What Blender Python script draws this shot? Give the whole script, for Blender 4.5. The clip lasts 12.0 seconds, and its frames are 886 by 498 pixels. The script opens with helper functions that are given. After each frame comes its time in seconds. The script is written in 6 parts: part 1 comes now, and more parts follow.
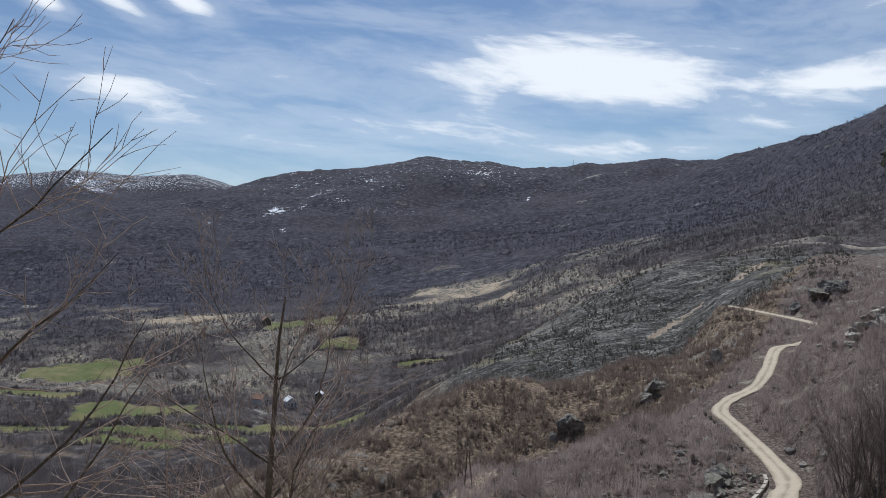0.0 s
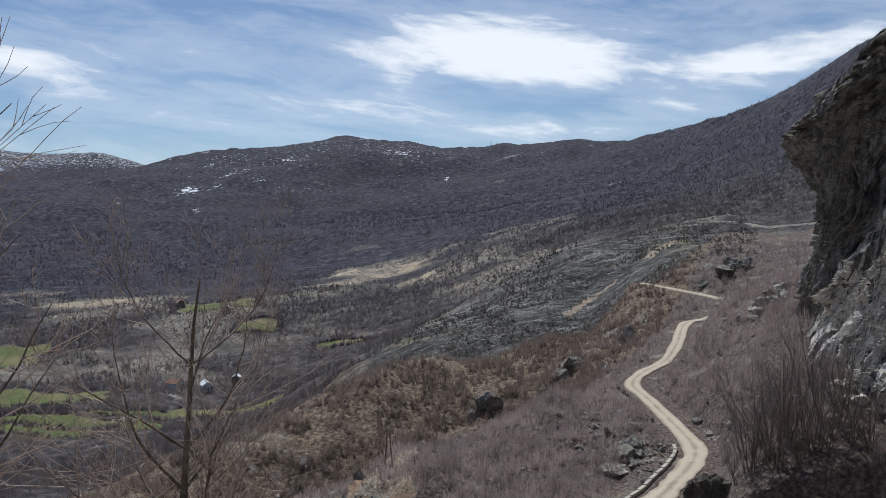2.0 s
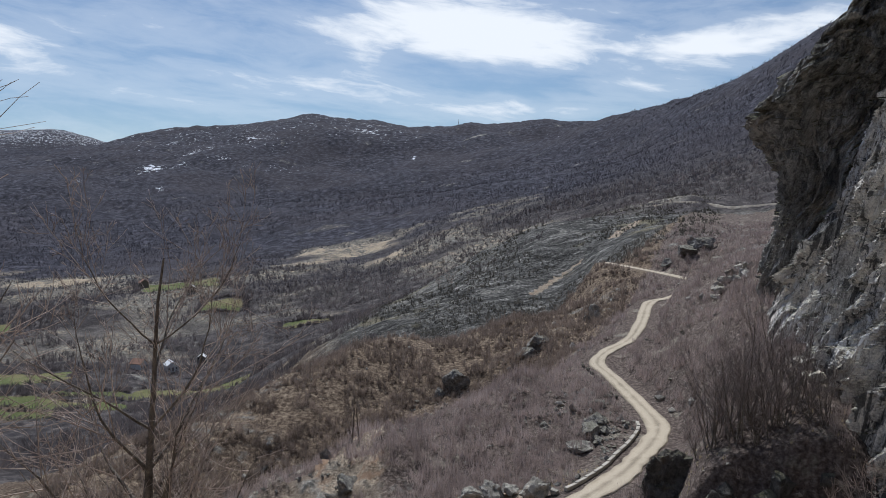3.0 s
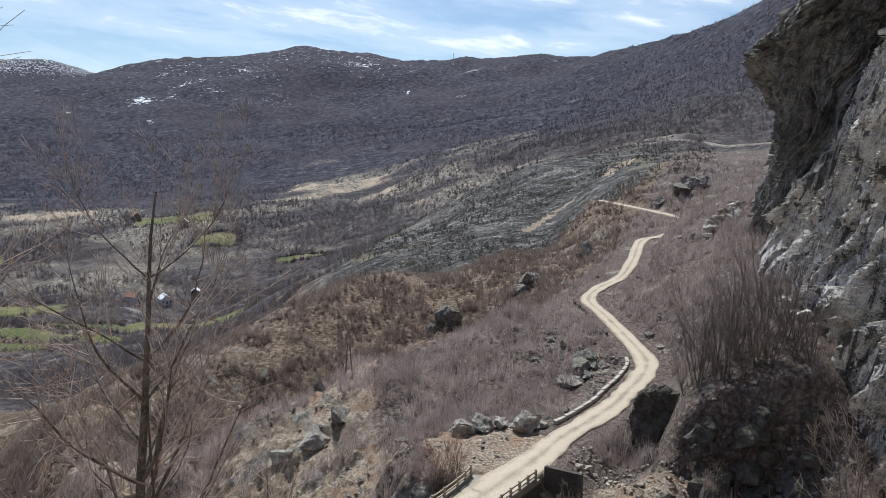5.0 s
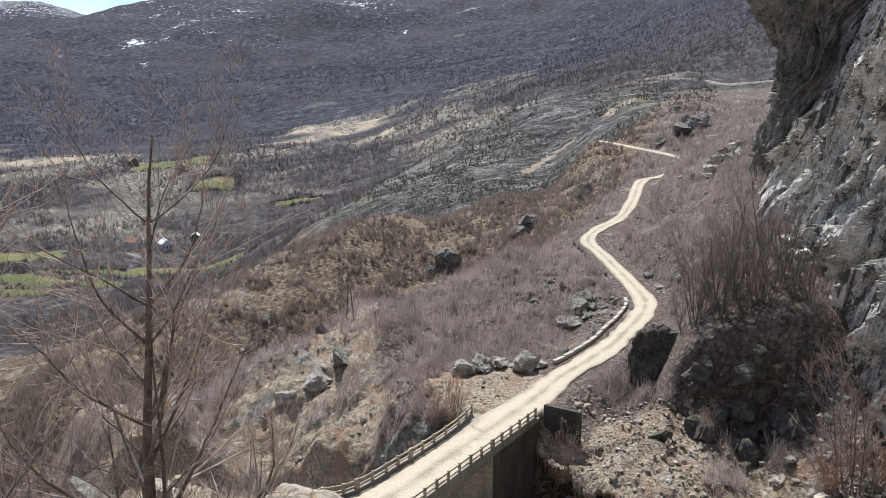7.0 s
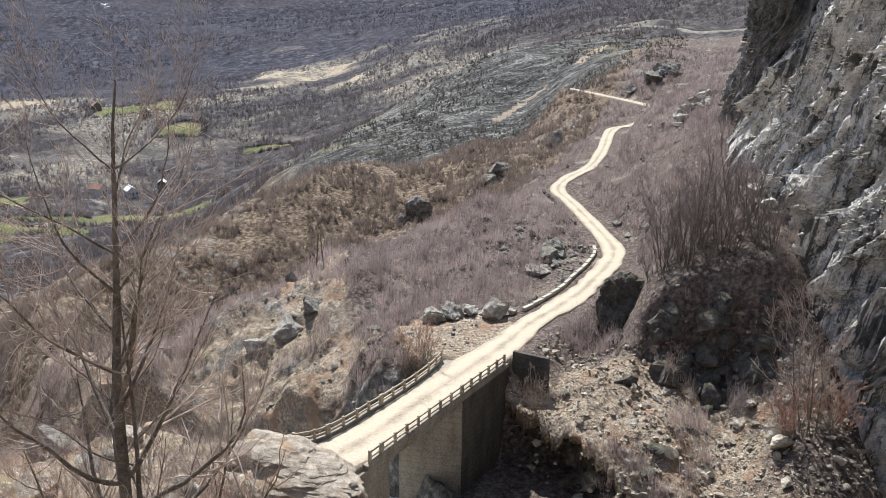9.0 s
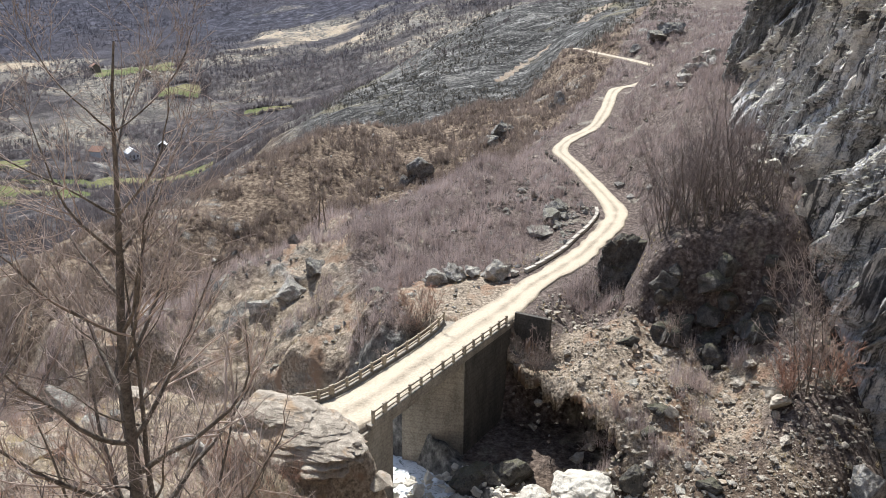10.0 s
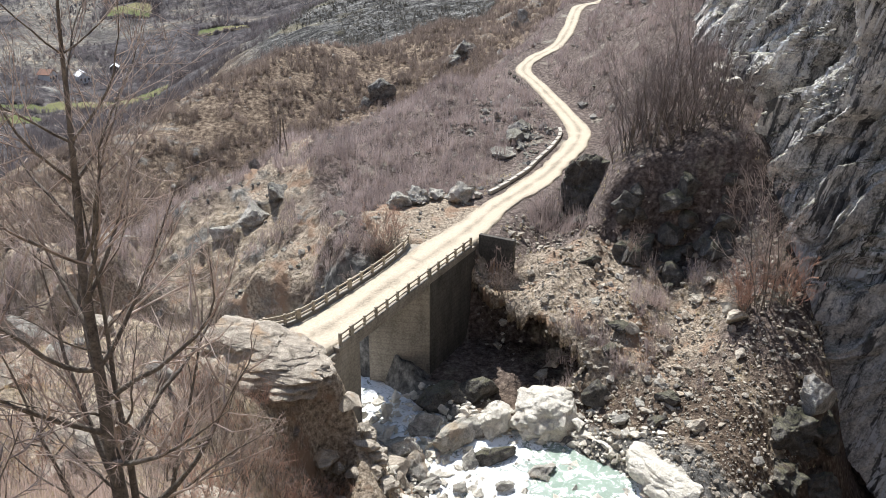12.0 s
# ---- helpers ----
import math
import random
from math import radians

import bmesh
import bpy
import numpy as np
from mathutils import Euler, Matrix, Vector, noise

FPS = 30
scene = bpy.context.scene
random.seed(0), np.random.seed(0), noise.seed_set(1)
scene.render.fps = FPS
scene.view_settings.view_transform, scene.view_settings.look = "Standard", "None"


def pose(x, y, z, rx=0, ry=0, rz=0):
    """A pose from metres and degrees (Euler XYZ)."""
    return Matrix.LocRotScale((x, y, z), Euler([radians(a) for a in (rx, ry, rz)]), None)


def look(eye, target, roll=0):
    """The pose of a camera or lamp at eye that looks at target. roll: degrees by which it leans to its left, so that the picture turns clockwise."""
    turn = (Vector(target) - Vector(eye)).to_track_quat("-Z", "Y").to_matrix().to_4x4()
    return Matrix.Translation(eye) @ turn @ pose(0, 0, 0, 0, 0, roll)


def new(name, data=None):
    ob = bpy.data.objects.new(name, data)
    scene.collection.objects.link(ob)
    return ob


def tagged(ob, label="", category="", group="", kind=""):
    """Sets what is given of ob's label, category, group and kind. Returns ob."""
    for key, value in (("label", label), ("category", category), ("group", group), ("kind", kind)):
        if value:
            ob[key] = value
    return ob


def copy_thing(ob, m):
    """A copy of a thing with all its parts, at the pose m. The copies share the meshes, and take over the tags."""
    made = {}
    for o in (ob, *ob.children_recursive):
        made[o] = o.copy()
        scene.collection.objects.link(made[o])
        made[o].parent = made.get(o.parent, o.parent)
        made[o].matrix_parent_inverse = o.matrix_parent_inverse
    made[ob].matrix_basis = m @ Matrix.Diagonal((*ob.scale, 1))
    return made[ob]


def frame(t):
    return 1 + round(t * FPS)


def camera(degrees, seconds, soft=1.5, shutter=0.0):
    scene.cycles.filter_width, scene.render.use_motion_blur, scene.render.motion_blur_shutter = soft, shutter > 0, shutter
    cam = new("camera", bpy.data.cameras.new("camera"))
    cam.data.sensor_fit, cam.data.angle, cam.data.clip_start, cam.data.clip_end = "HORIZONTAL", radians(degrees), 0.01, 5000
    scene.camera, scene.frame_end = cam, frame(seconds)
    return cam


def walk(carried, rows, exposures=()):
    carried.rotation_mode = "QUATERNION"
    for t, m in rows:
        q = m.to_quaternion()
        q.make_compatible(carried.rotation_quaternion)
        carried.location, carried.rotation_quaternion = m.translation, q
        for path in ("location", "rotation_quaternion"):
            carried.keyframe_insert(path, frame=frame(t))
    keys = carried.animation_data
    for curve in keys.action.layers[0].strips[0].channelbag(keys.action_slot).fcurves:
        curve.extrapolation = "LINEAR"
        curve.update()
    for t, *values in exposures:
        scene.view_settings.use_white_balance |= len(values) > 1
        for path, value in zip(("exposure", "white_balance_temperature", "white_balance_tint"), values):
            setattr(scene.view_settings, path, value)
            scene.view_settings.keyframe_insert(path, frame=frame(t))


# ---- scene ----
# The place: a gravel road bridge over a mountain stream, seen from a hillside above it; z = 0 is the bridge deck.
EYE = 29.0
cam = camera(57.49, 12.0, soft=0.75)
TURNS = [
    (0.0, 0.0, 0.0, 0.0), (0.5, -1.88, -0.29, -0.15), (1.0, -3.4, -0.61, -0.21), (1.5, -4.62, -0.88, -0.08),
    (2.0, -5.73, -1.44, 0.25), (2.5, -6.89, -2.16, 0.37), (3.0, -8.06, -2.9, 0.08), (5.0, -8.55, -7.41, -0.48),
    (5.5, -8.46, -8.37, -0.48), (6.0, -8.49, -9.45, -0.54), (6.5, -8.51, -10.41, -0.29), (7.0, -8.6, -11.49, 0.03),
    (9.0, -10.78, -15.16, -0.61), (9.5, -10.91, -16.13, -0.59), (10.0, -10.65, -17.87, -0.43), (10.5, -10.8, -20.02, -0.29),
    (11.0, -11.39, -21.7, -0.29), (11.5, -12.24, -22.59, -0.37), (12.0, -13.41, -23.33, -0.54),
]
walk(cam, [(t, pose(0, 0, EYE, 0, 0, yaw) @ pose(0, 0, 0, 90 + pitch) @ pose(0, 0, 0, 0, 0, -roll)) for t, yaw, pitch, roll in TURNS],
     exposures=[(0.0, -0.28, 5850, 9), (3.0, -0.26, 5850, 9), (5.0, 0.18, 5900, 9), (7.0, 0.55, 6000, 9), (9.0, 0.74, 6100, 9), (12.0, 0.8, 6100, 9)])

# ---- sky and sun
SUN_AZ, SUN_EL = -5.0, 54.0
sun = new("sun", bpy.data.lights.new("sun", "SUN"))
sun.data.energy, sun.data.angle, sun.data.color = 5.0, radians(0.6), (1.0, 0.96, 0.9)
SUN_WAY = Vector((math.sin(radians(SUN_AZ)) * math.cos(radians(SUN_EL)), math.cos(radians(SUN_AZ)) * math.cos(radians(SUN_EL)), math.sin(radians(SUN_EL))))
sun.matrix_world = look(SUN_WAY * 100, (0, 0, 0))

world = bpy.data.worlds.new("sky")
scene.world = world
world.use_nodes = True


class Nodes:
    """A short hand for node trees."""

    def __init__(self, tree):
        self.tree = tree
        tree.nodes.clear()

    def add(self, kind, inputs=(), **props):
        n = self.tree.nodes.new("ShaderNode" + kind)
        for k, v in props.items():
            setattr(n, k, v)
        for k, v in dict(inputs).items():
            self.put(n.inputs[k], v)
        return n

    def put(self, socket, v):
        if isinstance(v, bpy.types.NodeSocket):
            self.tree.links.new(v, socket)
        else:
            socket.default_value = v

    def math(self, op, a, b=0.0, c=0.0, clamp=False):
        n = self.add("Math", {0: a, 1: b, 2: c}, operation=op, use_clamp=clamp)
        return n.outputs[0]

    def noise(self, vector, scale, detail=4.0, rough=0.55, distort=0.0):
        return self.add("TexNoise", {"Vector": vector, "Scale": scale, "Detail": detail, "Roughness": rough, "Distortion": distort}).outputs["Fac"]

    def ramp(self, fac, stops, mode="LINEAR"):
        n = self.add("ValToRGB", {"Fac": fac})
        n.color_ramp.interpolation = mode
        while len(n.color_ramp.elements) < len(stops):
            n.color_ramp.elements.new(0.5)
        for e, (p, c) in zip(n.color_ramp.elements, stops):
            e.position = p
            e.color = (*c, 1) if len(c) == 3 else (c[0], c[0], c[0], 1)
        return n.outputs["Color"]

    def mix(self, fac, a, b, blend="MIX"):
        n = self.add("Mix", data_type="RGBA", blend_type=blend)
        self.put(n.inputs["Factor"], fac)
        self.put(n.inputs["A"], (*a, 1) if isinstance(a, tuple) and len(a) == 3 else a)
        self.put(n.inputs["B"], (*b, 1) if isinstance(b, tuple) and len(b) == 3 else b)
        return n.outputs["Result"]

    def step(self, v, lo, hi):
        return self.add("MapRange", {"Value": v, "From Min": lo, "From Max": hi}, interpolation_type="SMOOTHSTEP").outputs["Result"]

    def scaled(self, vector, s):
        return self.add("Mapping", {"Vector": vector, "Scale": s}).outputs["Vector"]


n = Nodes(world.node_tree)
sky = n.add("TexSky", sky_type="NISHITA", sun_disc=False, sun_elevation=radians(SUN_EL), sun_rotation=radians(SUN_AZ), altitude=900.0,
            air_density=1.0, dust_density=0.6, ozone_density=1.6)
way = n.add("TexCoord").outputs["Generated"]
xyz = n.add("SeparateXYZ", {"Vector": way})
azim = n.math("MULTIPLY", n.math("ARCTAN2", xyz.outputs["X"], xyz.outputs["Y"]), 180 / math.pi)
elev = n.math("MULTIPLY", n.math("ARCSINE", xyz.outputs["Z"]), 180 / math.pi)
flat = n.add("CombineXYZ", {"X": azim, "Y": n.math("MULTIPLY_ADD", azim, 0.10, elev), "Z": 0.0}).outputs["Vector"]
warp = n.add("TexNoise", {"Vector": n.scaled(flat, (0.06, 0.18, 1)), "Scale": 1.0, "Detail": 3.0})
bent = n.add("VectorMath", {0: flat, 1: n.add("VectorMath", {0: warp.outputs["Color"], "Scale": 4.0}, operation="SCALE").outputs[0]}, operation="ADD").outputs[0]
wisp = n.noise(n.scaled(bent, (0.075, 0.42, 1)), 1.0, 7.0, 0.58)
fine = n.noise(n.scaled(bent, (0.5, 1.9, 1)), 1.0, 4.0, 0.6)
wisp = n.math("MULTIPLY_ADD", n.math("SUBTRACT", fine, 0.5), 0.16, wisp)


def bank(az, el, wide, high, lean, gain):
    """Where a bank of cloud lies: 0 to gain, soft at its edge."""
    u = n.math("DIVIDE", n.math("SUBTRACT", azim, az + 2.0), wide)
    v = n.math("SUBTRACT", n.math("SUBTRACT", elev, el), n.math("MULTIPLY", n.math("SUBTRACT", azim, az), lean))
    v = n.math("DIVIDE", v, high)
    r = n.math("ADD", n.math("MULTIPLY", u, u), n.math("MULTIPLY", v, v))
    return n.math("MULTIPLY", n.math("POWER", 2.718, n.math("MULTIPLY", r, -1.0)), gain)


banks = None
for b in ((5.5, 13.4, 7.2, 2.4, -0.06, 0.5), (13.5, 10.8, 6.0, 1.6, 0.02, 0.36), (26.0, 10.4, 8.0, 1.7, 0.16, 0.5), (-23.5, 10.6, 6.0, 1.7, 0.0, 0.36),
          (-24.5, 17.0, 2.6, 0.75, -0.42, 0.54), (-20.0, 17.3, 2.8, 0.8, -0.42, 0.54), (-28.5, 16.4, 1.8, 0.8, -0.4, 0.5), (-18.0, 18.6, 3.0, 0.7, -0.35, 0.46),
          (-5.0, 10.8, 13.0, 3.0, 0.05, 0.16), (12.0, 6.8, 9.0, 0.9, 0.0, 0.22), (-8.0, 8.2, 9.0, 1.2, 0.0, 0.14), (24.0, 14.5, 9.0, 2.0, 0.1, 0.12)):
    f = bank(*b)
    banks = f if banks is None else n.math("ADD", banks, f)
high = n.step(elev, 19.0, 40.0)
banks = n.math("ADD", banks, n.math("MULTIPLY", high, 0.04))
cover = n.step(n.math("ADD", wisp, banks), 0.62, 0.97)
veil = n.math("MULTIPLY", n.step(n.math("MULTIPLY_ADD", banks, 0.9, wisp), 0.42, 0.72), 0.24)
cover = n.math("MULTIPLY", n.math("MAXIMUM", cover, veil), n.step(elev, 0.5, 4.0))
sky_light = n.add("Background", {"Color": sky.outputs["Color"], "Strength": 0.084})
cloud_light = n.add("Background", {"Color": (1.0, 0.995, 0.985, 1), "Strength": 1.1})
both = n.add("MixShader", {0: cover, 1: sky_light.outputs[0], 2: cloud_light.outputs[0]})
n.add("OutputWorld", {"Surface": both.outputs[0]})


# ---- numbers: noise on arrays
def lattice(ix, iy, iz, seed):
    h = (ix * 374761393 + iy * 668265263 + iz * 2147483647 + seed * 1274126177) & 0xFFFFFFFF
    h = ((h ^ (h >> 13)) * 1274126177) & 0xFFFFFFFF
    h = ((h ^ (h >> 16)) * 2246822519) & 0xFFFFFFFF
    return ((h ^ (h >> 15)) & 0xFFFFFF) / float(0xFFFFFF) * 2 - 1


def vnoise(x, y, z=0.0, seed=0):
    """Smooth noise, -1 to 1, at arrays of places."""
    x, y, z = np.broadcast_arrays(np.asarray(x, float), np.asarray(y, float), np.asarray(z, float))
    fx, fy, fz = np.floor(x), np.floor(y), np.floor(z)
    ix, iy, iz = fx.astype(np.int64), fy.astype(np.int64), fz.astype(np.int64)
    u, v, w = x - fx, y - fy, z - fz
    u, v, w = u * u * (3 - 2 * u), v * v * (3 - 2 * v), w * w * (3 - 2 * w)
    out = 0.0
    for dx in (0, 1):
        for dy in (0, 1):
            for dz in (0, 1):
                out = out + lattice(ix + dx, iy + dy, iz + dz, seed) * (u if dx else 1 - u) * (v if dy else 1 - v) * (w if dz else 1 - w)
    return out


def fbm(x, y, z=0.0, octaves=4, seed=0, gain=0.5):
    total, amp = 0.0, 1.0
    for k in range(octaves):
        total = total + amp * vnoise(x * 2.03 ** k + 17.3 * k, np.asarray(y) * 2.03 ** k - 9.1 * k, np.asarray(z) * 2.03 ** k, seed + k)
        amp *= gain
    return total


def ridged(x, y, z=0.0, octaves=4, seed=0):
    total, amp = 0.0, 1.0
    for k in range(octaves):
        total = total + amp * (1 - 2 * np.abs(vnoise(x * 2.1 ** k + 3.7 * k, np.asarray(y) * 2.1 ** k, np.asarray(z) * 2.1 ** k, seed + k)))
        amp *= 0.5
    return total


def smooth(v, lo, hi):
    s = np.clip((v - lo) / (hi - lo), 0, 1)
    return s * s * (3 - 2 * s)


# ---- objects
def mesh_of(name, verts, faces, material, smoothed=True, attributes=()):
    me = bpy.data.meshes.new(name)
    verts, faces = np.asarray(verts, np.float32), np.asarray(faces, np.int32)
    k = faces.shape[1]
    me.vertices.add(len(verts))
    me.vertices.foreach_set("co", verts.ravel())
    me.loops.add(faces.size)
    me.loops.foreach_set("vertex_index", faces.ravel())
    me.polygons.add(len(faces))
    me.polygons.foreach_set("loop_start", np.arange(0, faces.size, k, dtype=np.int32))
    me.update(calc_edges=True)
    me.polygons.foreach_set("use_smooth", np.full(len(faces), smoothed))
    for key, values in dict(attributes).items():
        a = me.attributes.new(key, "FLOAT_COLOR", "POINT")
        a.data.foreach_set("color", np.asarray(values, np.float32).ravel())
    me.validate()
    me.materials.append(material)
    return me


def grid_faces(rows, cols, wrap=False):
    i, j = np.meshgrid(np.arange(rows - 1), np.arange(cols if wrap else cols - 1), indexing="ij")
    i, j = i.ravel(), j.ravel()
    k = (j + 1) % cols
    return np.stack([i * cols + j, i * cols + k, (i + 1) * cols + k, (i + 1) * cols + j], 1)


def thing(name, me, label, category, group="", kind="", at=None):
    ob = new(name, me)
    if at is not None:
        ob.matrix_basis = at
    return tagged(ob, label, category, group, kind)


def part(name, bm, material, parent, label="", at=None, smoothed=False):
    """Links a bmesh, or a mesh, as one object under a thing."""
    if isinstance(bm, bmesh.types.BMesh):
        me = bpy.data.meshes.new(name)
        for f in bm.faces:
            f.smooth = smoothed
        bm.to_mesh(me)
        bm.free()
        me.materials.append(material)
    else:
        me = bm
    ob = new(name, me)
    ob.parent = parent
    if at is not None:
        ob.matrix_basis = at
    return tagged(ob, label)


def box(size, at=(0, 0, 0), bevel=0.02, rough=0.0, seed=0):
    """A worn block of the given size, its base centre at the place given."""
    bm = bmesh.new()
    bmesh.ops.create_cube(bm, size=1)
    for v in bm.verts:
        v.co = Vector((v.co.x * size[0], v.co.y * size[1], (v.co.z + 0.5) * size[2])) + Vector(at)
    if bevel:
        bmesh.ops.bevel(bm, geom=bm.edges[:], offset=bevel, segments=1, affect="EDGES")
    if rough:
        r = random.Random(seed)
        for v in bm.verts:
            v.co += Vector((r.uniform(-1, 1), r.uniform(-1, 1), r.uniform(-1, 1))) * rough
    return bm


# ---- materials
def material(name):
    m = bpy.data.materials.new(name)
    m.use_nodes = True
    return m, Nodes(m.node_tree)


def finish(m, n, colour, rough=0.9, bump=None, strength=0.5, distance=0.1, metal=0.0, spec=0.3, more=()):
    b = n.add("BsdfPrincipled", {"Roughness": rough, "Metallic": metal, "Specular IOR Level": spec, **dict(more)})
    n.put(b.inputs["Base Color"], (*colour, 1) if isinstance(colour, tuple) else colour)
    if bump is not None:
        k = n.add("Bump", {"Height": bump, "Strength": strength, "Distance": distance})
        n.put(b.inputs["Normal"], k.outputs["Normal"])
    n.add("OutputMaterial", {"Surface": b.outputs[0]})
    return m


def place(n):
    return n.add("NewGeometry").outputs["Position"]


def make_ground():
    """Open hillside: dry grass, leaf litter, stones, winter woods, fields and snow, by the sheet's cover."""
    m, n = material("hillside")
    p = place(n)
    cov = n.add("Attribute", attribute_name="cover")
    sep = n.add("SeparateColor", {"Color": cov.outputs["Color"]})
    field, rock, wood, snow = sep.outputs[0], sep.outputs[1], sep.outputs[2], cov.outputs["Alpha"]
    fine, mid = n.noise(p, 2.2, 6, 0.65), n.noise(p, 0.22, 5, 0.6)
    wide = n.noise(p, 0.02, 5, 0.6)
    litter = n.ramp(fine, [(0.3, (0.035, 0.026, 0.02)), (0.52, (0.13, 0.095, 0.07)), (0.72, (0.34, 0.27, 0.2))])
    straw = n.ramp(n.noise(p, 1.4, 7, 0.72), [(0.32, (0.12, 0.093, 0.064)), (0.48, (0.35, 0.28, 0.195)), (0.7, (0.68, 0.58, 0.45))])
    meadow = n.add("Attribute", attribute_name="meadow")
    extra = n.add("SeparateColor", {"Color": meadow.outputs["Color"]})
    litter = n.mix(n.math("MULTIPLY", extra.outputs[2], 0.8), litter, n.ramp(n.noise(p, 0.5, 7, 0.75), [(0.36, (0.045, 0.042, 0.038)), (0.5, (0.15, 0.14, 0.122)), (0.65, (0.42, 0.4, 0.345))]))
    soil = n.mix(n.step(n.math("ADD", mid, n.math("MULTIPLY", extra.outputs[0], 0.35)), 0.52, 0.66), litter, straw)
    slope = n.add("SeparateColor", {"Color": n.add("Attribute", attribute_name="slope").outputs["Color"]})
    mauve = n.ramp(fine, [(0.32, (0.045, 0.034, 0.03)), (0.5, (0.135, 0.105, 0.09)), (0.7, (0.3, 0.245, 0.21))])
    mauve = n.mix(n.step(mid, 0.56, 0.68), mauve, n.ramp(fine, [(0.3, (0.13, 0.115, 0.09)), (0.7, (0.42, 0.37, 0.3))]))
    soil = n.mix(slope.outputs[0], soil, mauve)
    sward = n.ramp(n.noise(p, 1.2, 6, 0.7), [(0.36, (0.05, 0.034, 0.025)), (0.5, (0.16, 0.118, 0.085)), (0.7, (0.42, 0.335, 0.24))])
    soil = n.mix(slope.outputs[1], soil, sward)
    dips = n.add("Mapping", {"Vector": p, "Rotation": (0.0, 0.0, radians(-52)), "Scale": (0.35, 1.6, 1.0)}).outputs["Vector"]
    shale = n.ramp(n.math("MULTIPLY_ADD", n.noise(dips, 0.22, 8, 0.75), 0.5, n.math("MULTIPLY", n.noise(p, 0.9, 6, 0.78), 0.5)), [(0.42, (0.015, 0.0145, 0.0135)), (0.49, (0.06, 0.057, 0.053)), (0.56, (0.17, 0.163, 0.15)), (0.64, (0.52, 0.5, 0.46))])
    turf = n.step(n.noise(p, 0.03, 5, 0.65), 0.58, 0.68)
    shale = n.mix(n.math("MULTIPLY", turf, 0.7), shale, (0.19, 0.165, 0.1))
    soil = n.mix(slope.outputs[2], soil, shale)
    scree = n.ramp(n.noise(p, 3.2, 6, 0.75), [(0.32, (0.06, 0.051, 0.041)), (0.49, (0.3, 0.24, 0.178)), (0.7, (0.62, 0.53, 0.42))])
    scree = n.mix(n.step(n.noise(p, 0.35, 4, 0.6), 0.51, 0.64), scree, (0.3, 0.205, 0.14))
    soil = n.mix(n.step(n.math("MULTIPLY_ADD", n.math("SUBTRACT", mid, 0.5), 0.8, extra.outputs[1]), 0.35, 0.6), soil, scree)
    stone = n.ramp(n.noise(p, 1.1, 8, 0.7), [(0.34, (0.05, 0.047, 0.043)), (0.52, (0.19, 0.18, 0.162)), (0.72, (0.5, 0.465, 0.41))])
    soil = n.mix(n.step(n.math("MULTIPLY_ADD", n.math("SUBTRACT", mid, 0.5), 1.3, rock), 0.42, 0.6), soil, stone)
    # the mountain's distant blue haze is put into this woods colour
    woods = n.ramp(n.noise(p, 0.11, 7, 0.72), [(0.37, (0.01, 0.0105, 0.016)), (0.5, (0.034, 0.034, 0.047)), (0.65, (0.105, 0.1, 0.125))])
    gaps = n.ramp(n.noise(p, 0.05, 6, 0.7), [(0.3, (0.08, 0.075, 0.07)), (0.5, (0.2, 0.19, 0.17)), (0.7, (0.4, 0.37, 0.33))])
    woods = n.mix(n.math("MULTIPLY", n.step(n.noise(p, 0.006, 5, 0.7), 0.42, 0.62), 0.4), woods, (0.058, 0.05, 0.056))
    # nearer than 950 m a brown copse colour replaces that haze tone
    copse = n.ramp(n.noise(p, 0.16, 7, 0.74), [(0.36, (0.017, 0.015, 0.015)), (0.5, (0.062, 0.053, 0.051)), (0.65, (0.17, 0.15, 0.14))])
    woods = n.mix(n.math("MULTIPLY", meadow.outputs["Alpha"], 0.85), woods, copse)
    woods = n.mix(n.step(n.noise(p, 0.017, 8, 0.78), 0.61, 0.68), woods, gaps)
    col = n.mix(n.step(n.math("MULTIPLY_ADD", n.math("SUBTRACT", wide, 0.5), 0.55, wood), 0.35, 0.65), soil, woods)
    lawn = n.mix(n.step(n.noise(p, 0.035, 4, 0.6), 0.42, 0.6), (0.12, 0.14, 0.055), (0.22, 0.19, 0.1))
    lawn = n.mix(n.math("MULTIPLY", fine, 0.5), lawn, (0.1, 0.11, 0.04))
    col = n.mix(n.step(n.math("MULTIPLY_ADD", n.math("SUBTRACT", mid, 0.5), 0.4, field), 0.4, 0.6), col, lawn)
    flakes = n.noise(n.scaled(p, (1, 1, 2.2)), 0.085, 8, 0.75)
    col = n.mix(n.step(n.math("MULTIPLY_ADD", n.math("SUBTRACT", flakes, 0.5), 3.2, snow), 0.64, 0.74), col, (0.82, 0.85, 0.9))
    h = n.math("MULTIPLY_ADD", mid, 3.0, n.math("MULTIPLY_ADD", n.noise(p, 6.0, 4, 0.7), 0.5, fine))
    return finish(m, n, col, 0.95, h, 0.9, 0.45, spec=0.1)


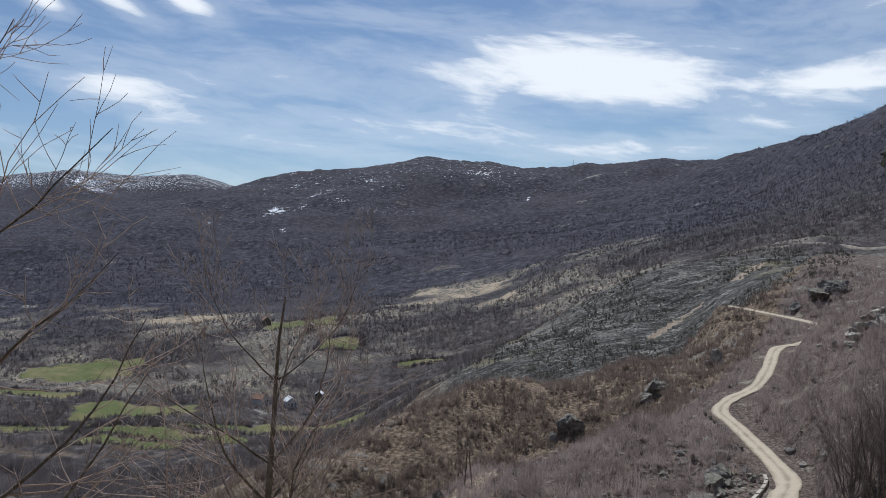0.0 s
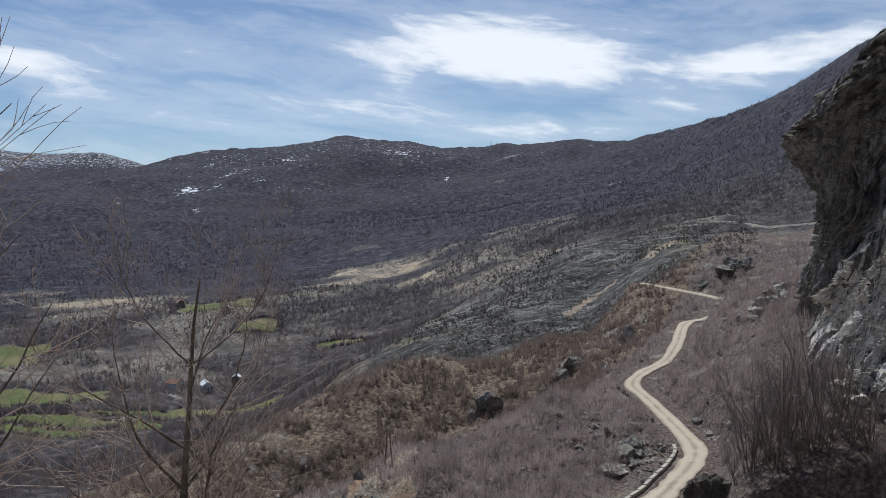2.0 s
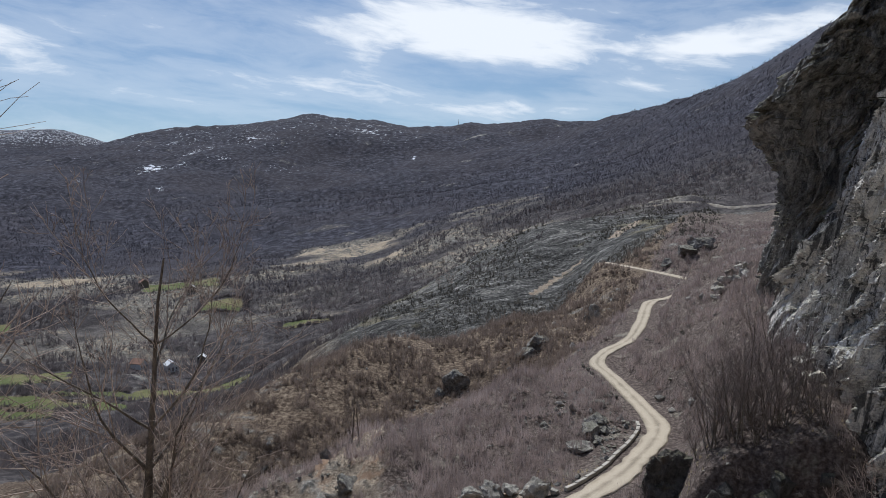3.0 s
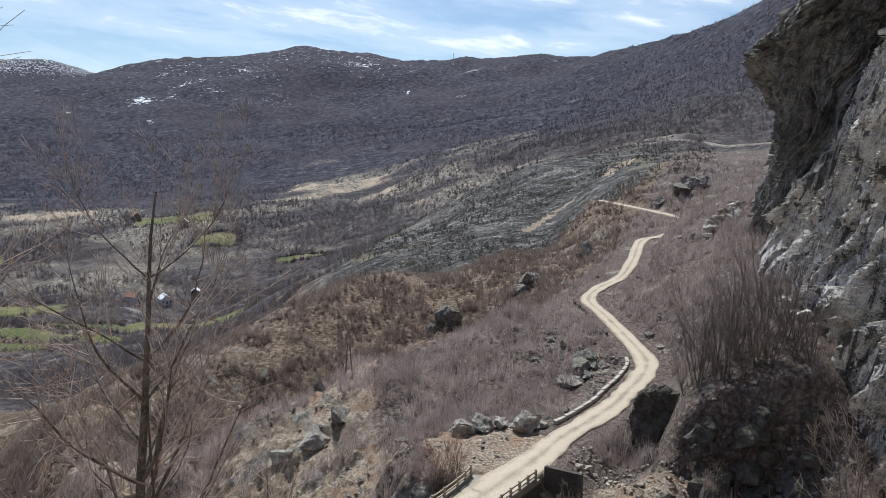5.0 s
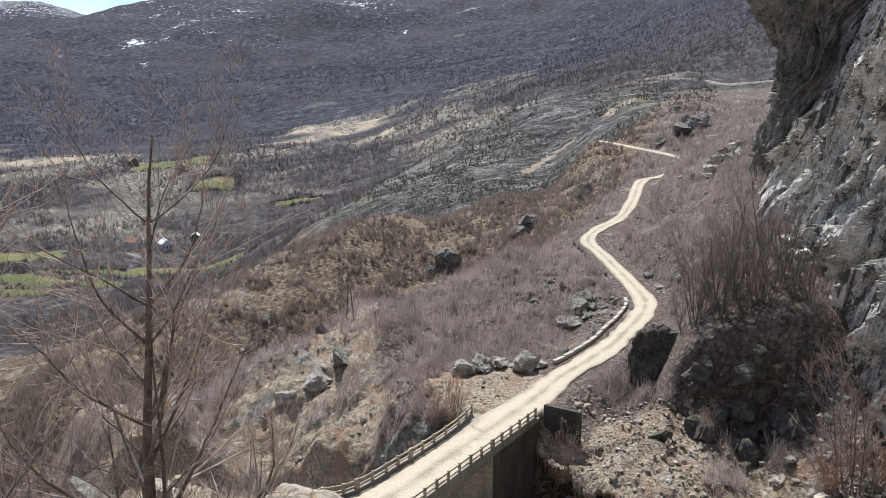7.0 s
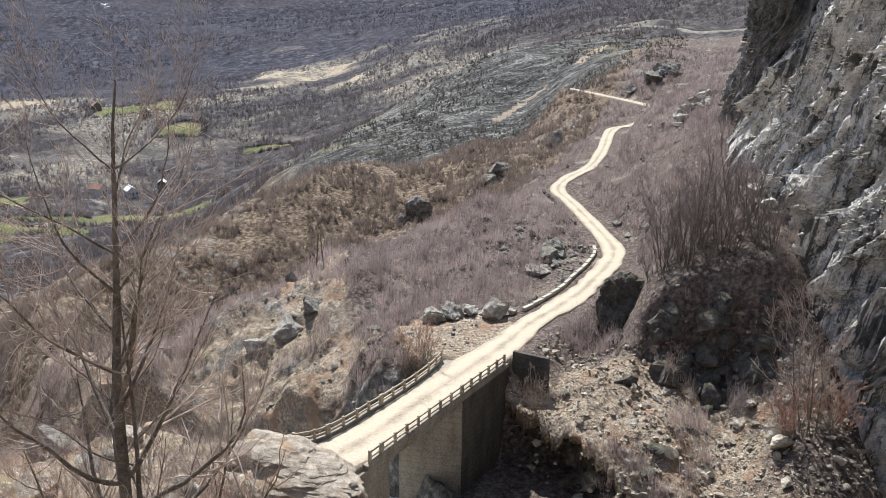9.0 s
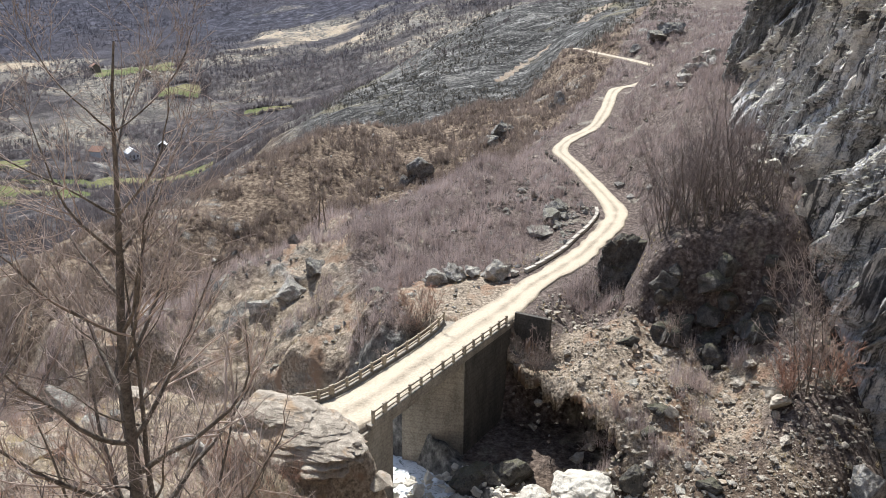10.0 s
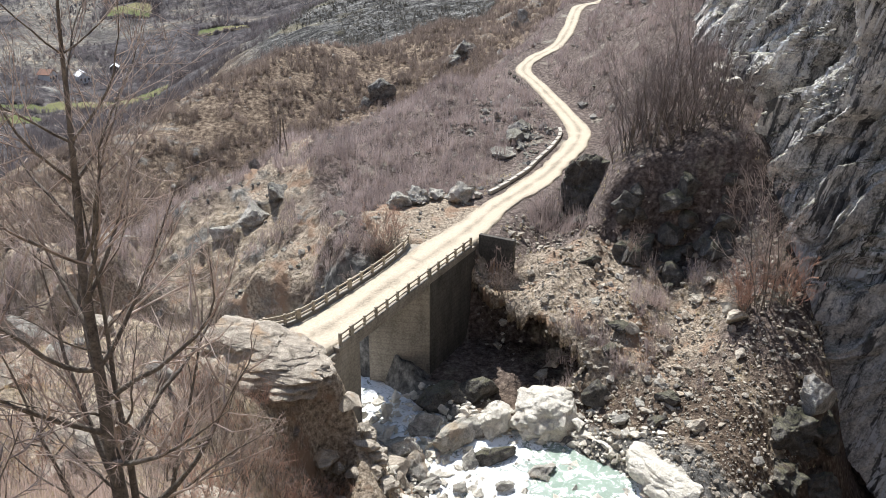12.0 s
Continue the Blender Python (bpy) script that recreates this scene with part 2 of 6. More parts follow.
def make_rock(name, dark, light, scale=1.0, moss=0.0, rust=0.5):
    """Weathered limestone: grain, lichen, stains, and moss on its flat tops."""
    m, n = material(name)
    p = place(n)
    a = n.noise(p, 0.55 * scale, 9, 0.7, 0.4)
    b = n.noise(p, 4.5 * scale, 7, 0.68)
    mixed = n.math("MULTIPLY_ADD", b, 0.4, n.math("MULTIPLY", a, 0.6))
    mean = tuple(0.45 * (u + v) for u, v in zip(dark, light))
    col = n.ramp(mixed, [(0.37, dark), (0.5, mean), (0.63, light)])
    stain = n.step(n.noise(p, 0.2 * scale, 5, 0.6), 0.54, 0.7)
    col = n.mix(n.math("MULTIPLY", stain, rust), col, tuple(c * k for c, k in zip(light, (0.62, 0.47, 0.33))))
    if moss:
        up = n.add("SeparateXYZ", {"Vector": n.add("NewGeometry").outputs["Normal"]}).outputs["Z"]
        g = n.step(n.math("MULTIPLY_ADD", n.math("SUBTRACT", b, 0.5), 0.9, up), 0.7, 0.95)
        green = n.ramp(b, [(0.35, (0.05, 0.052, 0.02)), (0.65, (0.2, 0.19, 0.075))])
        col = n.mix(n.math("MULTIPLY", g, moss), col, green)
    h = n.math("MULTIPLY_ADD", a, 1.8, n.math("MULTIPLY", b, 0.55))
    return finish(m, n, col, 0.9, h, 0.85, 0.45 / scale, spec=0.2)


def make_grit(name, a, b, c, scale=1.0):
    """Gravel, scree or dust at two sizes."""
    m, n = material(name)
    p = place(n)
    g = n.noise(p, 9.0 * scale, 5, 0.7)
    w = n.noise(p, 0.5 * scale, 5, 0.6)
    col = n.ramp(n.math("MULTIPLY_ADD", g, 0.5, n.math("MULTIPLY", w, 0.5)), [(0.35, a), (0.5, b), (0.66, c)])
    return finish(m, n, col, 0.95, g, 0.5, 0.05, spec=0.15)


def make_concrete(name, base, dark):
    m, n = material(name)
    p = place(n)
    g = n.noise(p, 6.0, 6, 0.65)
    run = n.noise(n.scaled(p, (1, 1, 0.35)), 0.7, 6, 0.65)
    lift = n.add("TexWave", {"Vector": p, "Scale": 0.55, "Distortion": 0.6, "Detail": 2.0}, bands_direction="Z").outputs["Fac"]
    col = n.ramp(n.math("MULTIPLY_ADD", g, 0.5, n.math("MULTIPLY", run, 0.5)), [(0.36, dark), (0.62, base)])
    col = n.mix(n.math("MULTIPLY", n.step(lift, 0.8, 1.0), 0.25), col, dark)
    return finish(m, n, col, 0.9, g, 0.4, 0.03, spec=0.25)


def make_twig(name, a, b, sheen=0.85, thin=False, clump=1.0):
    m, n = material(name)
    r = n.add("NewGeometry").outputs["Random Per Island"]
    p = place(n)
    w = n.step(n.noise(p, 0.13 * clump, 4, 0.65), 0.32, 0.68)
    v = n.step(n.noise(p, 0.75 * clump, 3, 0.6), 0.3, 0.7)
    col = n.mix(n.math("MULTIPLY_ADD", r, 0.3, n.math("MULTIPLY_ADD", w, 0.35, n.math("MULTIPLY", v, 0.35))), a, b)
    if not thin:
        return finish(m, n, col, sheen, spec=0.2)
    front = n.add("BsdfDiffuse", {"Color": col})
    through_ = n.add("BsdfTranslucent", {"Color": col})
    n.add("OutputMaterial", {"Surface": n.add("MixShader", {0: 0.38, 1: front.outputs[0], 2: through_.outputs[0]}).outputs[0]})
    return m


GROUND = make_ground()


def make_cliff(name, dark, light, moss, chalky, damp):
    """Bare limestone wall: grain, grey weathering, narrow black seeps and white drips down the face, moss on ledges."""
    m, n = material(name)
    p = place(n)
    leant = n.add("Mapping", {"Vector": p, "Rotation": (0.0, radians(-14), radians(20))}).outputs["Vector"]
    broad = n.noise(n.scaled(leant, (1, 1, 0.5)), 0.16, 6, 0.65)
    grain = n.noise(p, 5.0, 8, 0.72)
    patchy = n.noise(n.scaled(leant, (1, 1, 0.55)), 0.9, 8, 0.7)
    tone = n.math("MULTIPLY_ADD", grain, 0.35, n.math("MULTIPLY_ADD", patchy, 0.4, n.math("MULTIPLY", broad, 0.25)))
    mean = tuple(0.5 * (u + v) for u, v in zip(dark, light))
    col = n.ramp(tone, [(0.42, dark), (0.5, mean), (0.57, light)])
    col = n.mix(n.math("MULTIPLY", n.step(broad, 0.5, 0.66), 0.3), col, (0.36, 0.29, 0.21))
    seep = n.noise(n.scaled(leant, (1.3, 1.3, 0.1)), 0.7, 7, 0.7, 0.3)
    col = n.mix(n.math("MULTIPLY", n.step(seep, 0.515, 0.575), damp), col, (0.028, 0.028, 0.031))
    drip = n.noise(n.scaled(leant, (2.4, 2.4, 0.16)), 0.8, 6, 0.7)
    zone = n.step(n.noise(p, 0.1, 4, 0.6), 0.42, 0.6)
    col = n.mix(n.math("MULTIPLY", n.math("MULTIPLY", n.step(drip, 0.51, 0.57), zone), chalky), col, (0.78, 0.77, 0.76))
    up = n.add("SeparateXYZ", {"Vector": n.add("NewGeometry").outputs["Normal"]}).outputs["Z"]
    g = n.step(n.math("MULTIPLY_ADD", n.math("SUBTRACT", patchy, 0.5), 1.6, up), 0.62, 0.9)
    col = n.mix(n.math("MULTIPLY", g, moss), col, n.ramp(grain, [(0.35, (0.05, 0.055, 0.02)), (0.65, (0.22, 0.2, 0.085))]))
    h = n.math("MULTIPLY_ADD", patchy, 1.4, n.math("MULTIPLY", grain, 0.5))
    return finish(m, n, col, 0.88, h, 0.9, 0.3, spec=0.25)


CLIFF = make_cliff("cliff_limestone", (0.13, 0.124, 0.117), (0.86, 0.81, 0.735), 0.5, 0.95, 0.85)
# Darker limestone for the tower: its overhang shade is put into the colour.
TOWER = make_cliff("shaded_limestone", (0.045, 0.044, 0.042), (0.38, 0.36, 0.325), 0.8, 0.2, 0.6)
STONE = make_rock("grey_limestone", (0.13, 0.122, 0.11), (0.62, 0.575, 0.51), 2.2, moss=0.2)
PALE = make_rock("washed_limestone", (0.46, 0.42, 0.35), (0.86, 0.8, 0.69), 1.6, rust=0.15)
TAN = make_rock("bedded_limestone", (0.2, 0.168, 0.13), (0.6, 0.52, 0.42), 3.0, rust=0.75)
CRAG = make_rock("crag_rock", (0.05, 0.048, 0.045), (0.42, 0.39, 0.35), 2.6, moss=0.3)
BANK = make_rock("bank_gravel", (0.17, 0.145, 0.115), (0.62, 0.55, 0.45), 3.4, rust=0.4)
# Very dark base; at the bend and cut bank it puts shade into colour.
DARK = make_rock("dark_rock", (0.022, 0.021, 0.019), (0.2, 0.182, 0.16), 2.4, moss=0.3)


def make_road():
    """Dusty gravel, pale in the wheel tracks, greyer with thin grass between and beside them."""
    m, n = material("road_gravel")
    p = place(n)
    lane = n.add("SeparateColor", {"Color": n.add("Attribute", attribute_name="lane").outputs["Color"]}).outputs[0]
    g, w = n.noise(p, 8.0, 5, 0.7), n.noise(p, 0.45, 5, 0.65)
    off = n.math("ABSOLUTE", n.math("SUBTRACT", lane, 0.47))
    worn = n.step(n.math("ADD", off, n.math("MULTIPLY", n.math("SUBTRACT", w, 0.5), 0.9)), 0.62, 0.1)
    dust = n.ramp(g, [(0.3, (0.36, 0.3, 0.22)), (0.7, (0.57, 0.49, 0.38))])
    loose = n.ramp(n.noise(p, 5.0, 6, 0.75), [(0.3, (0.13, 0.11, 0.075)), (0.5, (0.27, 0.225, 0.165)), (0.7, (0.45, 0.39, 0.3))])
    return finish(m, n, n.mix(worn, loose, dust), 0.95, g, 0.5, 0.05, spec=0.15)


GRAVEL = make_road()
VERGE = make_grit("road_verge", (0.17, 0.15, 0.12), (0.33, 0.29, 0.24), (0.5, 0.46, 0.39), 1.0)
CONCRETE = make_concrete("weathered_concrete", (0.52, 0.46, 0.37), (0.25, 0.215, 0.165))
# Darker concrete; on deck, girders and kerbs it puts in the fascia's shade.
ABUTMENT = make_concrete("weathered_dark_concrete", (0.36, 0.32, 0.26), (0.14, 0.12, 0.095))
KERB = make_concrete("whitened_concrete", (0.52, 0.48, 0.41), (0.3, 0.27, 0.225))
# Near-black concrete: stain, and the shade of the walls put into the colour.
SHADED_STAINED = make_concrete("shaded_stained_concrete", (0.12, 0.108, 0.09), (0.03, 0.027, 0.024))
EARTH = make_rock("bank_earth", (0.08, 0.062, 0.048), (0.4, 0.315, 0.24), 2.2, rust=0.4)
RAILING = make_concrete("railing_concrete", (0.5, 0.44, 0.34), (0.2, 0.165, 0.12))
BARK = make_rock("grey_bark", (0.07, 0.058, 0.048), (0.33, 0.28, 0.23), 6.0, rust=0.2)
TWIG = make_twig("grey_twigs", (0.16, 0.12, 0.1), (0.7, 0.57, 0.49), thin=True)
BRUSH = make_twig("brush_twigs", (0.22, 0.15, 0.125), (0.8, 0.64, 0.55), thin=True, clump=2.0)
SCRUB = make_twig("scrub_twigs", (0.13, 0.098, 0.09), (0.64, 0.53, 0.49), thin=True)
HEATH = make_twig("brown_bushes", (0.045, 0.033, 0.029), (0.46, 0.37, 0.31), thin=True, clump=0.8)
DARKTWIG = make_twig("dark_twigs", (0.085, 0.07, 0.066), (0.44, 0.37, 0.345), thin=True)
# Bluish base: distance haze is put into the mountain trees' colour.
WOODS = make_twig("hazed_winter_woods", (0.035, 0.034, 0.042), (0.15, 0.14, 0.162), thin=True, clump=0.08)
TREETWIG = make_twig("tree_twigs", (0.13, 0.102, 0.09), (0.74, 0.61, 0.53), thin=True)
LOWBUSH = make_twig("low_dark_bushes", (0.035, 0.034, 0.03), (0.22, 0.2, 0.17), thin=True, clump=0.3)
GROVES = make_twig("valley_thickets", (0.03, 0.026, 0.028), (0.33, 0.285, 0.28), thin=True, clump=0.12)
RUSSET = make_twig("russet_twigs", (0.26, 0.15, 0.11), (0.72, 0.5, 0.39), thin=True)
STRAWS = make_twig("dry_grass", (0.34, 0.27, 0.16), (0.74, 0.62, 0.42), thin=True)


# ---- the land: lines that the hillsides follow
LINES = []


def lay(name, places):
    LINES.extend(places)


lay("stand", [(0, 2, 27.38), (2.2, 1.347e-16, 27.46), (2.694e-16, -2.2, 27.73), (-2, 1.225e-16, 27.44)])
lay("near bank", [(-7.419, 11.87, 18.45), (-3.623, 13.52, 17.86), (0, 16, 11.84), (6.156, 16.91, 5.961), (12.86, 15.32, 6.788), (-16.96, 27.14, 11.26), (-9.941, 32.51, 10.15), (-4.175, 29.71, 9.518), (1.779, 33.95, -8.761), (9.372, 32.68, -7.461), (19.4, 26.7, -2.868)])
lay("bank crest", [(-26.5, 42.4, 5.685), (-13.16, 43.03, 6.662), (-5.874, 44.62, 5.873), (-1.148, 46.99, 3.375), (2.839, 46.41, 1.06), (-1.658, 37.96, -0.1584), (0, 39.5, -4.144), (7.2, 42.6, -7.9), (2.763, 49.42, -3.3), (5.4, 49.71, -6.2), (2.778, 45.42, -3.9), (4.849, 43.23, -5.0), (1.187, 42.48, -4.4), (2.651, 37.91, -6.4)])
lay("stream", [(29.11, 24.43, -23.3), (23.81, 32.77, -6.831), (20.25, 41.52, -8.412), (10.39, 46.86, -9.044), (8.277, 55.38, -9.058), (3.454, 65.91, -11.44), (-10.58, 75.26, -16.67), (-28.43, 87.5, -19.92), (-56.99, 116.8, -30.24)])
lay("far bank", [(23.89, 48.98, -7.073), (29.55, 46.39, -5.635), (31.71, 40.58, -6.131), (38.1, 43.06, -6.652), (42.28, 45.34, -6.221), (31.14, 35.2, -11.86), (38.52, 37.85, -16.31), (37.16, 33.46, -22.78), (27.46, 37.52, -6.552), (28.63, 54.99, -2.864), (36.91, 54.72, -2.906), (20.16, 51.17, -8.8), (18.44, 59.2, -2.318), (21.86, 56.95, -3.162), (23.94, 52.28, -4.735)])
lay("bank top", [(34.57, 72.15, 3.7), (37.22, 68.55, 5.7), (41.75, 67.07, 7.98), (44.74, 63.89, 7.808), (31.78, 62.37, -1.874), (36.31, 60.43, -2.389), (42.33, 53.22, -0.5672), (45.09, 52.23, -3.911), (47.92, 48.25, -15.16), (21.86, 63.86, -2.476), (25.11, 63.73, -1.069), (22.13, 59.84, -2.671), (32.7, 75.2, -2.149)])
lay("road foot", [(10.32, 65.19, -1.217), (19.29, 67.29, -0.1382), (34.01, 86.34, 0.8052), (41.7, 96.36, 1.65), (43.95, 127.6, 3.491), (60.8, 151.2, 6.382), (70.12, 170.1, 8.036), (85.89, 227.3, 12.01), (90.47, 199.4, 10.99), (77.43, 169.1, 11.75), (86.57, 171.4, 15.91), (90.3, 185.2, 10.25), (78.46, 233.2, 8.775), (80.09, 249.5, -1.314), (65.32, 220.5, -0.8718), (63.42, 179.1, 3.649)])
lay("scrub slope", [(5.927, 67.74, -2.998), (0, 72, -6.898), (0, 85, -5.342), (-13.89, 78.78, -11.76), (11.83, 84.17, -1.937), (22.26, 89.27, -0.8926), (-30.9, 95.11, -18.7)])
lay("shoulder", [(28.54, 121.7, 1.974), (16.14, 114.9, -0.1372), (3.455, 109.9, -3.166), (-9.067, 101.6, -6.121), (-18.32, 94.24, -8.236), (-29.24, 95.63, -13.45)])
lay("behind shoulder", [(41.35, 144.2, -0.6), (33.62, 140, -5.0), (19.07, 135.7, -9.9), (4.146, 131.9, -15.0), (-10.81, 123.5, -19.0), (-22.52, 115.8, -21.0)])
lay("bush spur", [(45.33, 194.8, 1.248), (16.89, 189.2, -2.2), (3.141, 180, -2.6), (-8.635, 164.8, -6.2), (-18.28, 148.9, -10.0), (-25.86, 135.6, -11.2), (-36.55, 119.5, -12.0), (-63.56, 124.7, -18.5)])
lay("spur back", [(53.99, 233.8, -7.297), (36.76, 232.1, -12.01), (20.05, 229.1, -16.54), (-7.503, 214.9, -26.2), (-36.47, 206.8, -35.2), (-73.53, 202, -36.73)])
lay("grey spur", [(139.4, 374.9, 23.41), (110.5, 363.6, 20.38), (88.3, 354.2, 12.43), (67.38, 343.5, 2.683), (29.34, 328.7, -10.35), (14.06, 309.7, -16.22), (-3.037, 290, -23.7), (93.56, 306, -0.1223), (60.29, 283.7, -8.664), (105.1, 281, 11.18)])
lay("right slope", [(109.6, 224.7, 17.65), (63.03, 113.7, 15.34), (54.46, 83.87, 13.52), (160, 277.1, 20.62), (96.42, 114.9, 18.51), (257.1, 306.4, 42.97), (49.29, 92.71, 9.539)])
lay("valley floor", [(-169.7, 306.1, -47.95), (-154.1, 401.4, -54.58), (-103.5, 386.4, -53.84), (-87.26, 461.8, -61.51), (-50.83, 396.8, -56.75), (-252.2, 566.4, -58.14), (-7.854, 449.9, -45.5), (54.35, 517.2, -31.17), (116.4, 547.8, -6.232), (143.3, 499.9, 14.48)])
lay("terraces", [(-329.7, 594.7, -54.49), (-193, 631.2, -45.03), (-125, 709.1, -36.53), (-75.56, 615.4, -40.54), (30.71, 799.4, -14.33), (118.9, 750.6, 13.08)])
lay("mountain foot", [(-484.8, 874.6, -42.68), (-419.6, 1038, -14.03), (-232.9, 1096, -15.98), (-32.98, 1049, 8.839), (168.2, 935, 35.63), (239.4, 657.8, 40), (249.7, 456.1, 33.54), (385.7, 459.6, 81.49)])
lay("mountain face", [(-599.4, 1483, 40.17), (-353.4, 1663, 70.55), (-59.33, 1699, 106.2), (277.8, 1576, 112.9), (410.4, 1128, 100.3), (425, 736.1, 106.4)])
lay("skyline", [(-1118, 1658, 49.94), (-960.4, 1754, 77.88), (-759.4, 1958, 128), (-576.5, 2330, 209.5), (-412.6, 2466, 267.5), (-54.45, 2599, 320.6), (304.7, 2481, 274.1), (486.7, 2350, 268.6), (644.5, 1893, 237.4), (672.4, 1561, 225.7), (664.6, 1345, 221.2), (672.3, 1228, 240.7), (648.3, 1010, 260.1), (736, 817.5, 323.7)])
lay("behind skyline", [(-1500, 2598, 60.42), (-1060, 2913, 72.29), (-459.3, 3268, 219.3), (287.6, 3287, 230.8), (1026, 2819, 212.5), (1262, 1802, 260.2)])
lay("far range", [(-2287, 3522, 293.2), (-2017, 3684, 315.3), (-1887, 3752, 330.1), (-1735, 3825, 403.8), (-1587, 3889, 315.3), (-1416, 3954, 344.8), (-1249, 4010, 392.8), (-1059, 4064, 322.7), (-801.4, 4123, 278.5), (-300, 4290, 284.5), (746.7, 4235, 269.4), (2764, 3294, 405.2)])
lay("behind us", [(23.49, 8.551, 14.57), (28.19, -10.26, 31.62), (3.674e-15, -30, 42.99), (-28.19, -10.26, 31.62), (-32.77, 22.94, 5.906), (141, 51.3, 29), (153.2, -128.6, 109.8), (-68.4, -187.9, 118), (-197, 34.73, 35.98), (-191.5, 160.7, -15.08), (886.3, 156.3, 287.1), (1.102e-13, -900, 356.6), (-984.8, -173.6, 278.3), (-737.2, 516.2, 13.29), (3800, 2.327e-13, 699), (4.654e-13, -3800, 699), (-3800, 2.327e-13, 563.1), (3291, 1900, 563.1), (-2758, 2314, 280.7)])

LAND = np.array(LINES)


def chart(x, y):
    d = np.maximum(np.hypot(x, y), 0.5)
    return np.stack([2.2 * x / d, 2.2 * y / d, np.log(d)], -1)


def kernel(a, b):
    return np.sqrt(((a[:, None, :] - b[None, :, :]) ** 2).sum(-1) + 0.0025)


KNOTS = chart(LAND[:, 0], LAND[:, 1])
STEEP = (LAND[:, 2] - EYE) / np.hypot(LAND[:, 0], LAND[:, 1])
SIZE = len(LAND)
SYSTEM = np.zeros((SIZE + 1, SIZE + 1))
SYSTEM[:SIZE, :SIZE], SYSTEM[:SIZE, SIZE], SYSTEM[SIZE, :SIZE] = kernel(KNOTS, KNOTS), 1, 1
WEIGHTS = np.linalg.solve(SYSTEM, np.append(STEEP, 0))

# The road's middle line: from the near bank over the bridge and up the hillside.
ROAD = np.array([(-2.5, 47.5, 0.25), (1.0, 50.3, 0.1), (4.4, 53.4, 0.0), (9.5, 59.0, 0.0), (14.6, 64.6, 0.0), (19.8, 70.2, 0.1), (23.5, 74.6, 0.3), (27.5, 78.0, 0.6), (31.4, 81.8, 0.85), (34.4, 85.6, 1.1), (37.6, 89.6, 1.4), (40.6, 95.0, 1.7),
                 (42.1, 103.8, 2.0), (43.4, 119.3, 2.8), (43.8, 127.6, 3.4), (47.6, 133.6, 4.2), (54.2, 140.3, 5.0), (60.8, 151.2, 6.5), (70.3, 170.1, 8.0), (77.0, 174.0, 8.6), (84.5, 181.0, 9.4), (90.5, 191.5, 10.2), (90.5, 199.4, 11.0), (85.9, 227.3, 12.0), (83.0, 235.0, 12.5)])


def spline(points, per=12):
    """Catmull-Rom through the points."""
    p = np.vstack([2 * points[0] - points[1], points, 2 * points[-1] - points[-2]])
    out = []
    for i in range(1, len(p) - 2):
        for t in np.arange(per) / per:
            out.append(0.5 * (2 * p[i] + (p[i + 1] - p[i - 1]) * t + (2 * p[i - 1] - 5 * p[i] + 4 * p[i + 1] - p[i + 2]) * t ** 2 + (3 * p[i] - p[i - 1] - 3 * p[i + 1] + p[i + 2]) * t ** 3))
    out.append(points[-1])
    return np.array(out)


WAY = spline(ROAD, 10)
STREAM = spline(np.array([(34.0, 26.0, -6.6), (26.0, 32.5, -7.6), (20.4, 42.0, -8.9), (15.6, 46.0, -9.2), (11.8, 48.8, -9.4), (8.6, 55.4, -9.9), (4.5, 63.0, -11.5), (-6.0, 73.0, -16.0), (-20.0, 84.0, -21.0)]), 10)


def near_line(x, y, line):
    """Distance to a line, and the line's height there."""
    best, height = np.full(x.shape, 1e9), np.zeros(x.shape)
    for a, b in zip(line[:-1], line[1:]):
        e = b[:2] - a[:2]
        t = np.clip(((x - a[0]) * e[0] + (y - a[1]) * e[1]) / (e @ e), 0, 1)
        d = np.hypot(x - a[0] - t * e[0], y - a[1] - t * e[1])
        closer = d < best
        best[closer], height[closer] = d[closer], (a[2] + t * (b[2] - a[2]))[closer]
    return best, height


BRIDGE_R0, BRIDGE_R1, BRIDGE_L0, BRIDGE_L1 = np.array((4.55, 50.1)), np.array((18.25, 65.3)), np.array((1.9, 54.4)), np.array((12.9, 67.2))


def lip(x, y):
    """Distances behind and along the brink of the hollow in the far bank."""
    u, v = x - 19.4, y - 62.4
    return (10.6 * u + 4.8 * v) / 11.64 + 0.45 * fbm(x / 1.4, y / 1.4, 0, 3, 79), (4.8 * u - 10.6 * v) / 11.64


